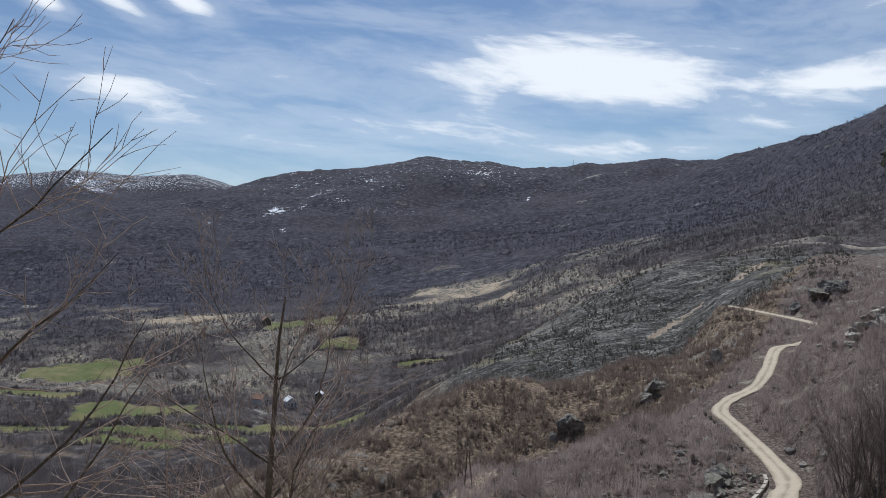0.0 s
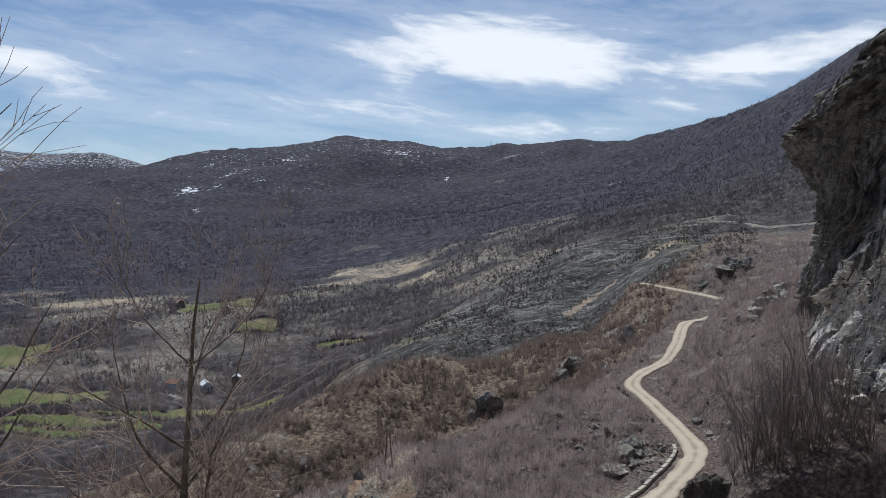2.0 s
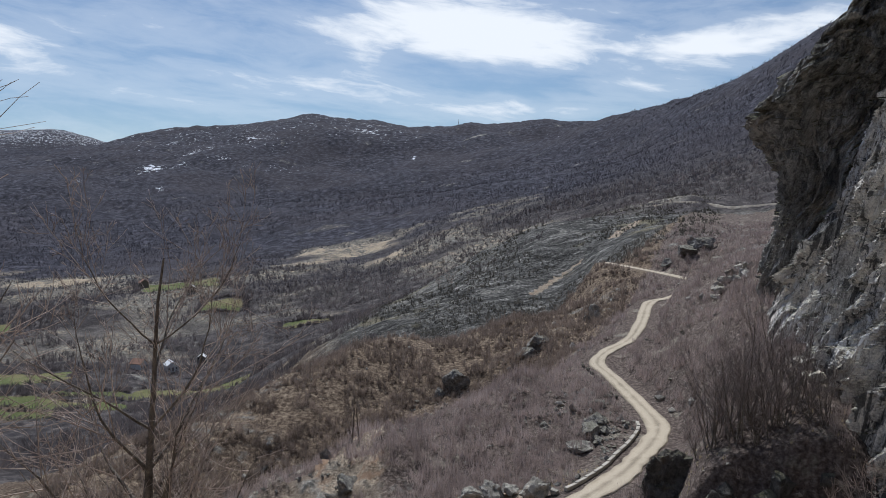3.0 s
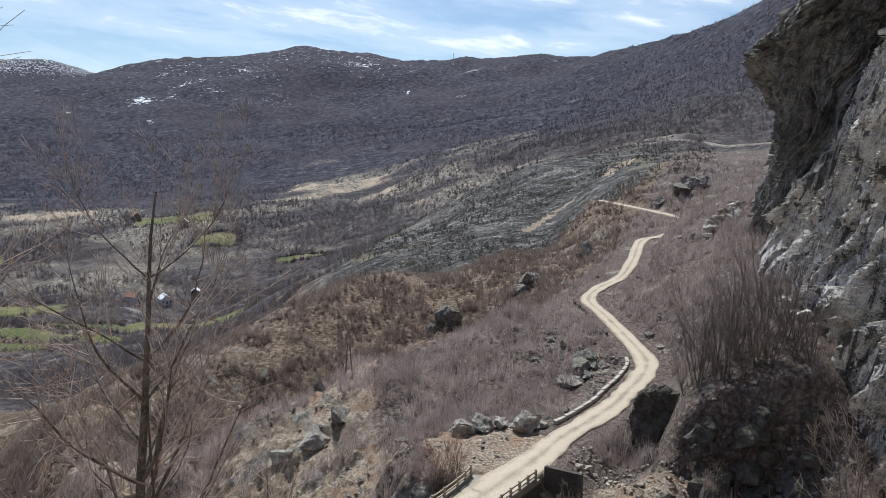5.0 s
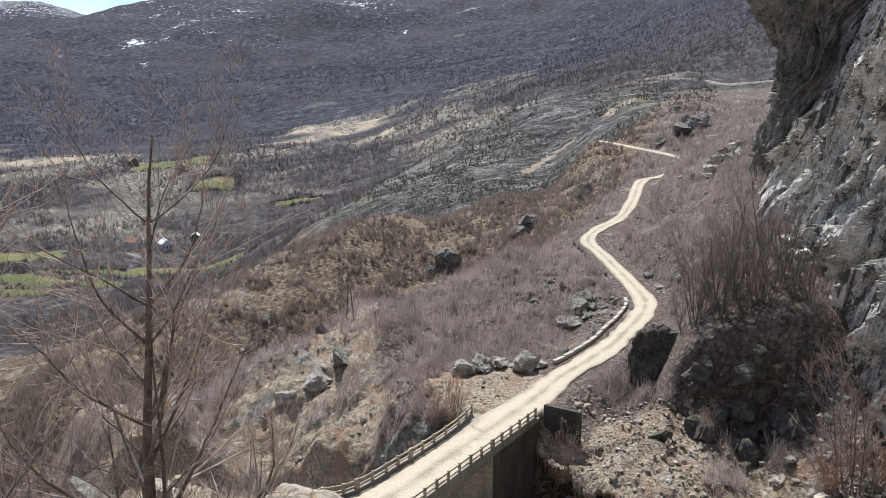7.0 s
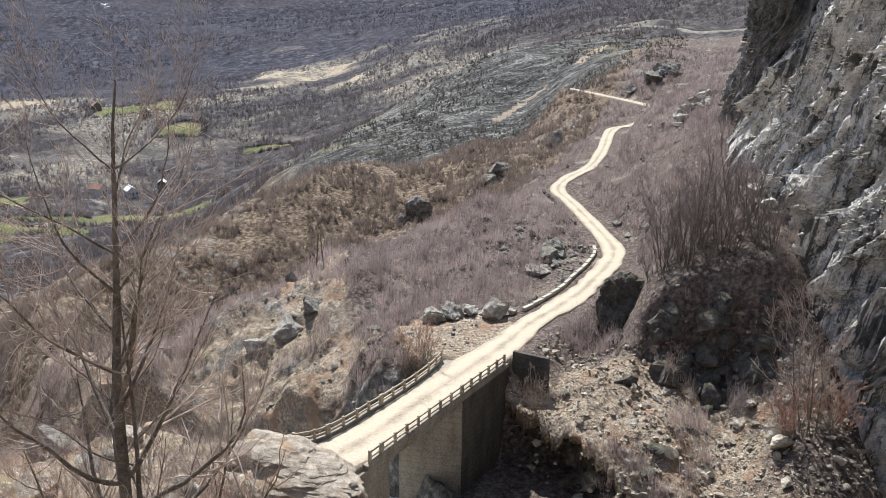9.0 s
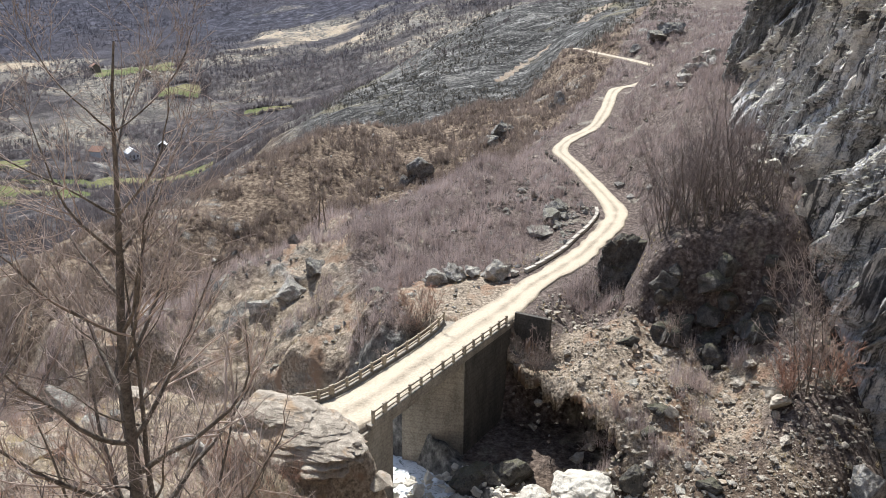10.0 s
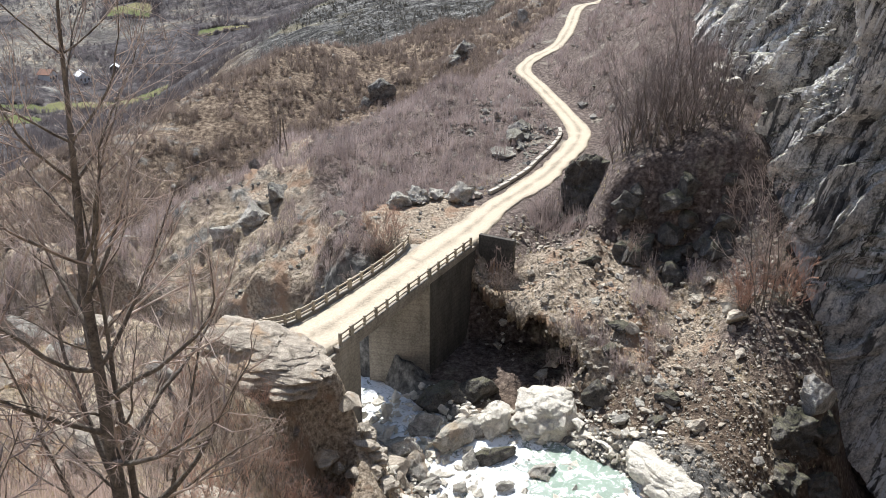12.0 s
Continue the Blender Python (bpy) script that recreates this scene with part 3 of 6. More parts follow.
def ground(x, y, relief=True, hollowed=True):
    """Height of the land at arrays of places."""
    x, y = np.atleast_1d(np.asarray(x, float)), np.atleast_1d(np.asarray(y, float))
    d = np.hypot(x, y)
    # the cut bank beside the road rises steeply
    az = np.degrees(np.arctan2(x, y))
    cut = smooth(az, 24.4, 25.8) * (1 - smooth(az, 34.5, 37))
    ds = d + cut * (np.interp(d + cut * 0.9 * fbm(x / 3, y / 3, 0, 3, 45), (0, 66, 74.5, 77, 84, 1e5), (0, 66, 70.5, 79, 84, 1e5)) - d)
    z = np.empty(x.shape)
    for i in range(0, len(x), 60000):
        s = slice(i, i + 60000)
        z[s] = kernel(chart(x[s] * ds[s] / np.maximum(d[s], 0.01), y[s] * ds[s] / np.maximum(d[s], 0.01)), KNOTS) @ WEIGHTS[:-1] + WEIGHTS[-1]
    z = EYE + z * ds
    z = np.where(d < 2.2, np.minimum(z, EYE - 1.62), z)
    # the brink before the stand falls away steeply
    brink = smooth(az, -12, -5) * (1 - smooth(az, 60, 80)) * (1 - smooth(d, 7, 13))
    z = z * (1 - brink) + np.minimum(z, EYE - 1.62 - 1.1 * np.maximum(d - 0.6, 0)) * brink
    if relief:
        calm = smooth(d, 6, 30)
        z = z + calm * ((0.28 + 0.5 * smooth(d, 10, 20) * (1 - smooth(d, 48, 58)) * (1 - smooth(x, -1, 4))) * fbm(x / 2.6, y / 2.6, 0, 3, 5) + 0.2 * smooth(x, 14, 20) * smooth(d, 55, 59) * (1 - smooth(d, 75, 90)) * fbm(x / 0.9, y / 0.9, 0, 3, 7) + (1 - smooth(x, 6, 14)) * smooth(d, 54, 62) * (1 - smooth(d, 110, 130)) * (0.45 * fbm(x / 1.4, y / 1.4, 0, 4, 9) + 0.7 * ridged(x / 5, y / 5, 0, 3, 13)) + 0.75 * smooth(d, 60, 120) * ridged(x / 17, y / 17, 0, 3, 11))
        z = z + smooth(d, 180, 420) * 3.0 * (fbm(x / 70, y / 70, 0, 4, 21) + 0.4 * ridged(x / 40, y / 40, 0, 3, 23))
        z = z + smooth(d, 800, 1600) * (1 - 0.6 * smooth(d, 3300, 3800)) * (16 * fbm(x / 300, y / 300, 0, 5, 31) + 12 * (ridged(x / 420, y / 420, 0, 5, 41) - 0.6))
    # the stream's bed
    m = (d < 125) & (x > -32) & (y > 15)
    if m.any():
        xs, ys = x[m], y[m]
        ds, hs = near_line(xs, ys, STREAM)
        bed = hs - 0.5 + 0.35 * fbm(xs / 1.3, ys / 1.3, 0, 3, 51)
        k = 1 - smooth(ds, 2.4, 4.8)
        z[m] = z[m] * (1 - k) + np.minimum(bed, z[m]) * k
    m = (d < 340) & (x > -14) & (x < 104) & (y > 36)
    if m.any():
        xs, ys = x[m], y[m]
        dr, hr = near_line(xs, ys, WAY)
        k = 1 - smooth(dr, 2.5, 6.5)
        # under the deck the road leaves the land
        g = (BRIDGE_R1 - BRIDGE_R0) / np.linalg.norm(BRIDGE_R1 - BRIDGE_R0)
        along = (xs - BRIDGE_R0[0]) * g[0] + (ys - BRIDGE_R0[1]) * g[1]
        span = smooth(along, 0.5, 1.6) * (1 - smooth(along, 20.5, 22.0))
        k = k * (1 - span)
        zs = z[m] * (1 - k) + (hr - 0.12) * k
        under = span * (1 - smooth(dr, 3.0, 6.0))
        zs = np.where(under > 0, zs * (1 - under) + np.minimum(zs, -7.5 + 0.4 * np.maximum(along - 12, 0) ** 1.1) * under, zs)
        # the drop beside the bridge's upstream edge
        off = (xs - BRIDGE_R0[0]) * g[1] - (ys - BRIDGE_R0[1]) * g[0]
        cut = smooth(off, -0.5, 0.25) * (1 - smooth(off, 3.0 + 4.0 * (1 - smooth(along, 13.0, 19.0)), 8.5 + 2.5 * (1 - smooth(along, 13.0, 19.0)))) * smooth(along, -2.6, -1.4) * (1 - smooth(along, 21.75, 22.1))
        zs = zs * (1 - cut) + np.minimum(zs, -8.6 + 5.2 * smooth(along, 13.0, 20.0) + 0.25 * fbm(xs, ys, 0, 2, 77)) * cut
        back, run = lip(xs, ys)
        hollow = hollowed * (1 - smooth(back, -0.35, 0.3)) * smooth(back, -9, -7) * smooth(run, -3.5, -2) * (1 - smooth(run, 9.5, 12))
        zs = zs * (1 - hollow) + np.minimum(zs, -9.3) * hollow
        # the turnout beside the far bridge head
        t = 1 - smooth(np.hypot((xs - 16.5) / 1.0, (ys - 72.0) / 1.25), 4.0, 6.5)
        zs = zs * (1 - t) + t * np.maximum(zs, -0.1)
        z[m] = zs
    return z


def zones(x, y):
    """How far each kind of slope holds at places: mauve saplings, brown bushes on straw, grey stony spur; 0 to 1."""
    d, az = np.hypot(x, y), np.degrees(np.arctan2(x, y))
    wave = 5 * fbm(x / 14, y / 14, 0, 3, 95)
    crest = np.interp(az, (-30, -11, -5, 2, 8, 13, 18.5, 21, 23, 25), (100, 98, 104, 112, 119, 130, 160, 188, 250, 420))
    spur = np.interp(az, (-30, -17, -10, -7, -3, 1, 5, 13, 17, 20, 22, 25), (134, 134, 148, 160, 176, 190, 200, 212, 240, 256, 270, 420))
    saplings = 1 - smooth(d + wave, crest, crest + 6)
    bushes = (1 - saplings) * (1 - smooth(d + wave, spur, spur + 14))
    grey = (1 - saplings - bushes) * smooth(az, -3, 1.5) * (1 - smooth(d + 4 * wave, 430, 520))
    return saplings, bushes, grey


# ---- the sheet of ground, finer ahead of the stand, out to the horizon
angles = np.radians(np.concatenate([np.arange(-36, 50, 0.15), np.arange(50, 324, 2.0)]))
rings = np.concatenate([[0.0], np.geomspace(0.05, 30, 60)[:-1], np.geomspace(30, 48, 50)[:-1], np.geomspace(48, 92, 170)[:-1], np.geomspace(92, 300, 120)[:-1], np.geomspace(300, 4800, 230)])
aa, rr = np.meshgrid(angles, rings)
gx, gy = (np.sin(aa) * rr).ravel(), (np.cos(aa) * rr).ravel()
gz = ground(gx, gy)
m = (gx > 14) & (gx < 32) & (gy > 44) & (gy < 70)
back, run = lip(gx[m], gy[m])
inside = (1 - smooth(back - 5.2 * np.clip(1 - ((run - 4.5) / 7.6) ** 2, 0, 1), -0.2, 0.2)) * smooth(back, -9, -7) * smooth(run, -3.4, -2.6) * (1 - smooth(run, 11.4, 12.1))
gz[m] = gz[m] * (1 - inside) + np.minimum(gz[m], -9.3) * inside
FIELDS = [(-250, 565, 34, 36, 0.15), (-160, 418, 30, 22, 0.2), (-118, 350, 34, 7, -0.1), (-62, 380, 26, 8, 0.1), (-122, 700, 30, 22, 0.2), (-77, 607, 14, 14, 0.0), (-14, 531, 15, 8, 0.0), (-240, 470, 26, 12, 0.1), (-185, 365, 26, 9, 0.0), (-102, 372, 26, 5, -0.1), (-130, 330, 22, 6, 0.0)]
STRAW = [(12, 790, 56, 44, 0.0), (48, 716, 18, 20, 0.0), (118, 760, 14, 18, 0.0), (-128, 425, 12, 11, 0.1), (-84, 396, 14, 8, 0.0), (86, 640, 14, 18, 0.0), (16, 552, 22, 20, 0.0), (-40, 545, 18, 9, 0.1), (15, 293, 16, 10, 0.0), (-76, 886, 26, 26, 0.0), (-138, 1070, 26, 30, 0.0), (187, 1050, 16, 24, 0.0), (-240, 760, 40, 16, 0.2), (-310, 860, 44, 14, 0.2), (-200, 840, 34, 14, 0.1)]
gd = np.hypot(gx, gy)


def patches(x, y, rows):
    out, ragged = np.zeros(len(x)), 0.14 * fbm(x / 14, y / 14, 0, 3, 61)
    for fx, fy, w, h, turn in rows:
        u = (x - fx) * math.cos(turn) + (y - fy) * math.sin(turn)
        v = (y - fy) * math.cos(turn) - (x - fx) * math.sin(turn)
        out = np.maximum(out, 1 - smooth(np.maximum(np.abs(u) / w, np.abs(v) / h) + ragged, 0.85, 1.1))
    return out


field, straw = patches(gx, gy, FIELDS), patches(gx, gy, STRAW) * np.clip(0.42 + 0.5 * fbm(gx / 18, gy / 12, 0, 3, 63), 0, 1)
straw = np.maximum(straw, 1.0 * (1 - smooth(gd, 46, 58)) * (1 - smooth(gx, 2, 8)))
straw = np.maximum(straw, 0.6 * (1 - smooth(gx, 0, 9)) * smooth(gd, 50, 58) * (1 - smooth(gd, 95, 112)))
wood = smooth(gd, 330, 520) * np.clip(0.62 + 0.6 * (1 - 0.6 * smooth(gd, 800, 1050)) * fbm(gx / 110, gy / 70, 0, 4, 71) + 0.5 * smooth(gd, 800, 1050), 0, 1)
gaz = np.degrees(np.arctan2(gx, gy))
beyond = 1 - sum(zones(gx, gy))
wood = np.maximum(wood, smooth(beyond, 0.6, 0.95) * np.clip(0.72 + 0.5 * fbm(gx / 40, gy / 30, 0, 4, 73), 0, 1) * (1 - smooth(gd, 420, 520)) * smooth(gd, 130, 160))
wood = np.maximum(wood, 0.9 * smooth(gaz, 13, 17) * smooth(gd, 560, 680))
rocky = np.clip(0.22 + 0.3 * fbm(gx / 22, gy / 22, 0, 4, 81), 0, 1)
ds, hs = near_line(gx[gd < 130], gy[gd < 130], STREAM)
rocky[gd < 130] = np.maximum(rocky[gd < 130], 0.9 * (1 - smooth(ds, 3, 9)) * smooth(gx[gd < 130], 0, 6))
# bare grit: the scree beside the far bridge head, the turnout and the gravel bar
bare = (1 - smooth(np.hypot((gx - 29) / 13, (gy - 58) / 11), 0.55, 1.1)) * 0.85
bare = np.maximum(bare, 1 - smooth(np.hypot((gx - 15.6) / 6.8, (gy - 73) / 8.4), 0.75, 1.1))
bare = np.maximum(bare, 1 - smooth(np.hypot((gx - 4.5) / 5.5, (gy - 45) / 6.0), 0.7, 1.15))
bare = np.maximum(bare, np.clip(0.45 + 0.6 * fbm(gx / 5, gy / 5, 0, 3, 85), 0, 0.85) * (1 - smooth(gx, 4, 12)) * smooth(gd, 54, 62) * (1 - smooth(gd, 105, 118)))
bare = np.maximum(bare, np.clip(0.36 + 0.6 * fbm(gx / 2.5, gy / 2.5, 0, 3, 87), 0, 0.8) * (1 - smooth(gx, 0, 5)) * (1 - smooth(gd, 50, 60)))
# dark litter inside the hollow: its shade is put into the floor's colour
m = (gx > 14) & (gx < 32) & (gy > 44) & (gy < 70)
bare[m], rocky[m] = bare[m] * (1 - inside), rocky[m] * (1 - inside)
for line, wide in (([(102, 317, 0), (90, 310, 0), (75, 293, 0)], 1.1), ([(120, 330, 0), (134, 352, 0), (150, 372, 0)], 1.6)):
    m = (gd > 120) & (gd < 420) & (gx > 0)
    bare[m] = np.maximum(bare[m], 0.75 - 0.75 * smooth(near_line(gx[m], gy[m], np.array(line, float))[0], wide, wide * 2.2))
# on the far range the dusting is snow plus haze put into the colour
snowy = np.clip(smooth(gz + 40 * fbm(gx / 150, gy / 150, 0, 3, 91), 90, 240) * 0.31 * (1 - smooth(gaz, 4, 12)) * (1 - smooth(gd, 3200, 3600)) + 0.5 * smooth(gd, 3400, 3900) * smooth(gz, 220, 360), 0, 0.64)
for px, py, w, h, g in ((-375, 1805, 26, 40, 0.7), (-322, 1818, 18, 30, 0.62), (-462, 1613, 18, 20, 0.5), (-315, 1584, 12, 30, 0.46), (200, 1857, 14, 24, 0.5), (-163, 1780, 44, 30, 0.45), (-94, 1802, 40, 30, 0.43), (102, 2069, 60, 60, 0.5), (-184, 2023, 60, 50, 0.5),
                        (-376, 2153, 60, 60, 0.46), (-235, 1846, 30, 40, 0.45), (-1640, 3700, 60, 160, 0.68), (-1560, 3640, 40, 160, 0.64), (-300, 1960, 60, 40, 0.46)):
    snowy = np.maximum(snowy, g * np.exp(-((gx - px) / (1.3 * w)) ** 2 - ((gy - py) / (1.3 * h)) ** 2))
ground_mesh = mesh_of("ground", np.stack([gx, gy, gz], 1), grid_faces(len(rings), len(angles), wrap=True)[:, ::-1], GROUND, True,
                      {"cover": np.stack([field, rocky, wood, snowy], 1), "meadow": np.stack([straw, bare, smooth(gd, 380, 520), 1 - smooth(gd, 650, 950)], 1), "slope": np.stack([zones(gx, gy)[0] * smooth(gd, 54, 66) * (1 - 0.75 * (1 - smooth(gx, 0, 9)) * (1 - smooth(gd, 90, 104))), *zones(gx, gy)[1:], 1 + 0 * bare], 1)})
thing("ground", ground_mesh, "winter hillsides of dry grass, scrub and bare woods", "hillside", kind="structure")



def height(x, y):
    """The sheet's own height at a place."""
    d, a = math.hypot(x, y), (math.degrees(math.atan2(x, y)) + 36) % 360 - 36
    i = min(max(int(np.searchsorted(rings, d)) - 1, 0), len(rings) - 2)
    j = min(max(int(np.searchsorted(angles, radians(a))) - 1, 0), len(angles) - 2)
    u, v = (d - rings[i]) / (rings[i + 1] - rings[i]), (radians(a) - angles[j]) / (angles[j + 1] - angles[j])
    z = gz.reshape(len(rings), len(angles))
    return float((z[i, j] * (1 - v) + z[i, j + 1] * v) * (1 - u) + (z[i + 1, j] * (1 - v) + z[i + 1, j + 1] * v) * u)


# ---- the shelf of rubble over the hollow
hx, hy = np.meshgrid(np.arange(15, 32, 0.22), np.arange(46, 69, 0.22), indexing="ij")
back, run = lip(hx.ravel(), hy.ravel())
keep = ((back > -0.05) & (back < 6.4 * np.clip(1 - ((run - 4.5) / 8.6) ** 2, 0, 1)) & (run > -3.4) & (run < 12.4)).reshape(hx.shape)
cell = keep[:-1, :-1] & keep[1:, :-1] & keep[1:, 1:] & keep[:-1, 1:]
top = ground(hx.ravel(), hy.ravel(), hollowed=False).reshape(hx.shape) + 0.05
under = top - 0.9 - 0.8 * fbm(hx / 1.2, hy / 1.2, 0, 3, 89) - 0.14 * np.clip(back.reshape(hx.shape), 0, 5)
number = np.arange(hx.size).reshape(hx.shape)
quads = np.stack([number[:-1, :-1], number[1:, :-1], number[1:, 1:], number[:-1, 1:]], -1)
faces = [quads[cell], quads[cell][:, ::-1] + hx.size]
ring = np.pad(cell, 1)
for di, dj, a, b in ((-1, 0, 3, 0), (1, 0, 1, 2), (0, -1, 0, 1), (0, 1, 2, 3)):
    e = quads[cell & ~ring[1 + di:ring.shape[0] - 1 + di, 1 + dj:ring.shape[1] - 1 + dj]]
    faces.append(np.stack([e[:, b], e[:, a], e[:, a] + hx.size, e[:, b] + hx.size], 1))
shelf_v = np.stack([np.tile(hx.ravel(), 2), np.tile(hy.ravel(), 2), np.r_[top.ravel(), under.ravel()]], 1)
used, faces = np.unique(np.concatenate(faces), return_inverse=True)
one = np.ones(len(used))
thing("rubble_shelf", mesh_of("rubble_shelf", shelf_v[used], faces.reshape(-1, 4), GROUND, True, {"cover": np.stack([0 * one, 0.3 * one, 0 * one, 0 * one], 1), "meadow": np.stack([0 * one, 0.85 * one, 0 * one, one], 1), "slope": np.stack([0 * one, 0 * one, 0 * one, one], 1)}),
      "overhanging shelf of rubble and scree above a dark hollow", "bank", kind="structure")

# ---- the road
side = np.gradient(WAY[:, :2], axis=0)
side = np.stack([side[:, 1], -side[:, 0]], 1) / np.linalg.norm(side, axis=1)[:, None]
across = np.linspace(-1, 1, 25)
half = 1.4 + 0.15 * (1 - smooth(WAY[:, 1], 96, 106)) + 0.65 * (1 - smooth(WAY[:, 1], 64, 76)) + 0.3 * vnoise(np.arange(len(WAY)) / 3.0, 0.5, 0, 3)
rx = WAY[:, None, 0] + side[:, None, 0] * half[:, None] * across
ry = WAY[:, None, 1] + side[:, None, 1] * half[:, None] * across
rz = WAY[:, None, 2] + 0.05 - 0.05 * np.abs(across) ** 3 + 0.035 * np.abs(np.abs(across) - 0.5)[None] + 0.02 * vnoise(rx / 0.8, ry / 0.8, 0, 7) - 0.5 * (np.abs(across) > 0.99)
thing("road", mesh_of("road", np.stack([rx.ravel(), ry.ravel(), rz.ravel()], 1), grid_faces(len(WAY), len(across)), GRAVEL, True, {"lane": np.repeat(np.stack([np.abs(across)] * 3 + [0 * across + 1], 1)[None], len(WAY), 0).reshape(-1, 4)}),
      "pale dusty gravel road with two wheel tracks", "gravel road", kind="structure")

# ---- the old track across the far slope
TRACK = spline(np.array([(150, 505, 0), (178, 492, 0), (206, 479, 0), (219, 450, 0), (224, 420, 0), (238, 392, 0)], float), 10)
side = np.gradient(TRACK[:, :2], axis=0)
side = np.stack([side[:, 1], -side[:, 0]], 1) / np.linalg.norm(side, axis=1)[:, None]
across = np.linspace(-1, 1, 7)
tx, ty = TRACK[:, None, 0] + side[:, None, 0] * 1.3 * across, TRACK[:, None, 1] + side[:, None, 1] * 1.3 * across
tz = ground(tx.ravel(), ty.ravel()).reshape(tx.shape)
tz = np.convolve(np.r_[[tz.mean(1)[0]] * 4, tz.mean(1), [tz.mean(1)[-1]] * 4], np.ones(9) / 9, "valid")[:, None] + 0.9 - 2.0 * (np.abs(across) > 0.9)
thing("track", mesh_of("track", np.stack([tx.ravel(), ty.ravel(), tz.ravel()], 1), grid_faces(len(TRACK), len(across)), VERGE), "pale earth track crossing the far slope", "track", kind="structure")


# ---- the cliff over the road
def blocks(u, v, seed, tilt=0.6):
    """Fractured rock: cells of uneven outline, each with its own depth and lean."""
    iu, iv = np.floor(u).astype(np.int64), np.floor(v).astype(np.int64)
    best, out = np.full(u.shape, 1e9), np.zeros(u.shape)
    for du in (-1, 0, 1):
        for dv in (-1, 0, 1):
            a, b = iu + du, iv + dv
            eu, ev = u - a - 0.5 - 0.45 * lattice(a, b, 1, seed), v - b - 0.5 - 0.45 * lattice(a, b, 2, seed)
            far = eu * eu + ev * ev
            h = lattice(a, b, 3, seed) + tilt * (lattice(a, b, 4, seed) * eu + lattice(a, b, 5, seed) * ev) * 2
            out = np.where(far < best, h, out)
            best = np.minimum(best, far)
    return out


def sheet(name, corners_low, corners_high, back, cols, rows, rough, seed, mat, lean=(0.0, 0.0, 0.0), bed=0.0):
    """A rock face between two lines, broken into ribs and blocks, with a top that goes back into the hill and a closed rear."""
    low, high = spline(np.array(corners_low), 12), spline(np.array(corners_high), 12)
    s = np.linspace(0, len(low) - 1, cols)
    low = np.stack([np.interp(s, np.arange(len(low)), low[:, k]) for k in range(3)], 1)
    high = np.stack([np.interp(s, np.arange(len(high)), high[:, k]) for k in range(3)], 1)
    t = np.linspace(0, 1, rows)[:, None, None]
    p = low[None] * (1 - t) + high[None] * t
    out = np.cross(np.gradient(low, axis=0), (0, 0, 1.0))
    out /= np.linalg.norm(out, axis=1)[:, None]
    x, y, z = p[..., 0], p[..., 1], p[..., 2]
    q = np.cumsum(np.r_[0, np.linalg.norm(np.diff(low[:, :2], axis=0), axis=1)])[None] + 0 * x
    warp_ = 1.8 * fbm(q / 8, z / 8, 0, 4, seed + 33)
    k = q + warp_ - 0.4 * z
    h = z + 2.0 * fbm(q / 5, z / 9, 0, 3, seed + 35)
    bulk = 1.2 * fbm(q / 16, z / 14, 0, 3, seed) + 1.7 * blocks(k / 6.5, h / 30, seed + 1) + 0.95 * blocks(k / 2.4, h / 15, seed + 2, 0.9) + 0.42 * blocks(k / 1.0, h / 6, seed + 3, 0.9) + 0.16 * blocks(k / 0.45, h / 2.0, seed + 4)
    bulk = bulk + 1.5 * ridged(k / 4.6, z / 34, 0, 2, seed + 5) + 1.05 * ridged(k / 1.7, z / 22, 0, 3, seed + 19) + 0.45 * ridged(k / 0.75, z / 9, 0, 2, seed + 21) + 0.3 * fbm(q / 1.2, z / 1.8, 0, 4, seed + 9)
    bulk = rough * bulk + bed * (0.8 * blocks(q / 6.0, h / 1.5, seed + 6, 0.2) + 0.4 * blocks(q / 2.5, h / 0.7, seed + 8, 0.2)) * smooth(t[..., 0], 0.55, 0.75)
    edge = np.clip(5 * t[..., 0], 0.25, 1) * (0.3 + 0.7 * smooth(q, 4, 20))
    bulk = (bulk - 1.0 * (rough > 0.9)) * edge
    lift = 0.35 * rough * fbm(q / 2.2, z / 2.2, 3.0, 3, seed + 13) * edge
    p = p + out[None] * (bulk - lean[0] * t[..., 0] + lean[1] * (np.exp(-((t[..., 0] - 0.9) / 0.1) ** 2) - 0.5 * np.exp(-((t[..., 0] - 0.6) / 0.15) ** 2)))[..., None]
    p = p - out[None] * (lean[2] * smooth(q, 68, 80) * np.exp(-((t[..., 0] - 0.12) / 0.15) ** 2))[..., None]
    p[..., 2] += lift
    tops = [p[-1]]
    for k, (dist, rise) in enumerate(((1.2, 0.5), (3.0, 0.9), (7.0, 2.0), (back * 0.6, 6.0), (back, 10.0))):
        jag = 0.8 * fbm(p[-1][:, 0] / 2.5, p[-1][:, 1] / 2.5, k * 1.7, 3, seed + 25)
        tops.append(p[-1] - out * (dist + jag)[:, None] + np.array((0, 0, rise)) + np.stack([0 * jag, 0 * jag, 0.9 * jag], 1))
    rear = tops[-1].copy()
    rear[:, 2] = low[:, 2] - 3
    v = np.concatenate([p.reshape(-1, 3)] + tops[1:] + [rear])
    return mesh_of(name, v, grid_faces(rows + 6, cols), mat, False)


def polar(az, d, z):
    return (d * math.sin(radians(az)), d * math.cos(radians(az)), z)


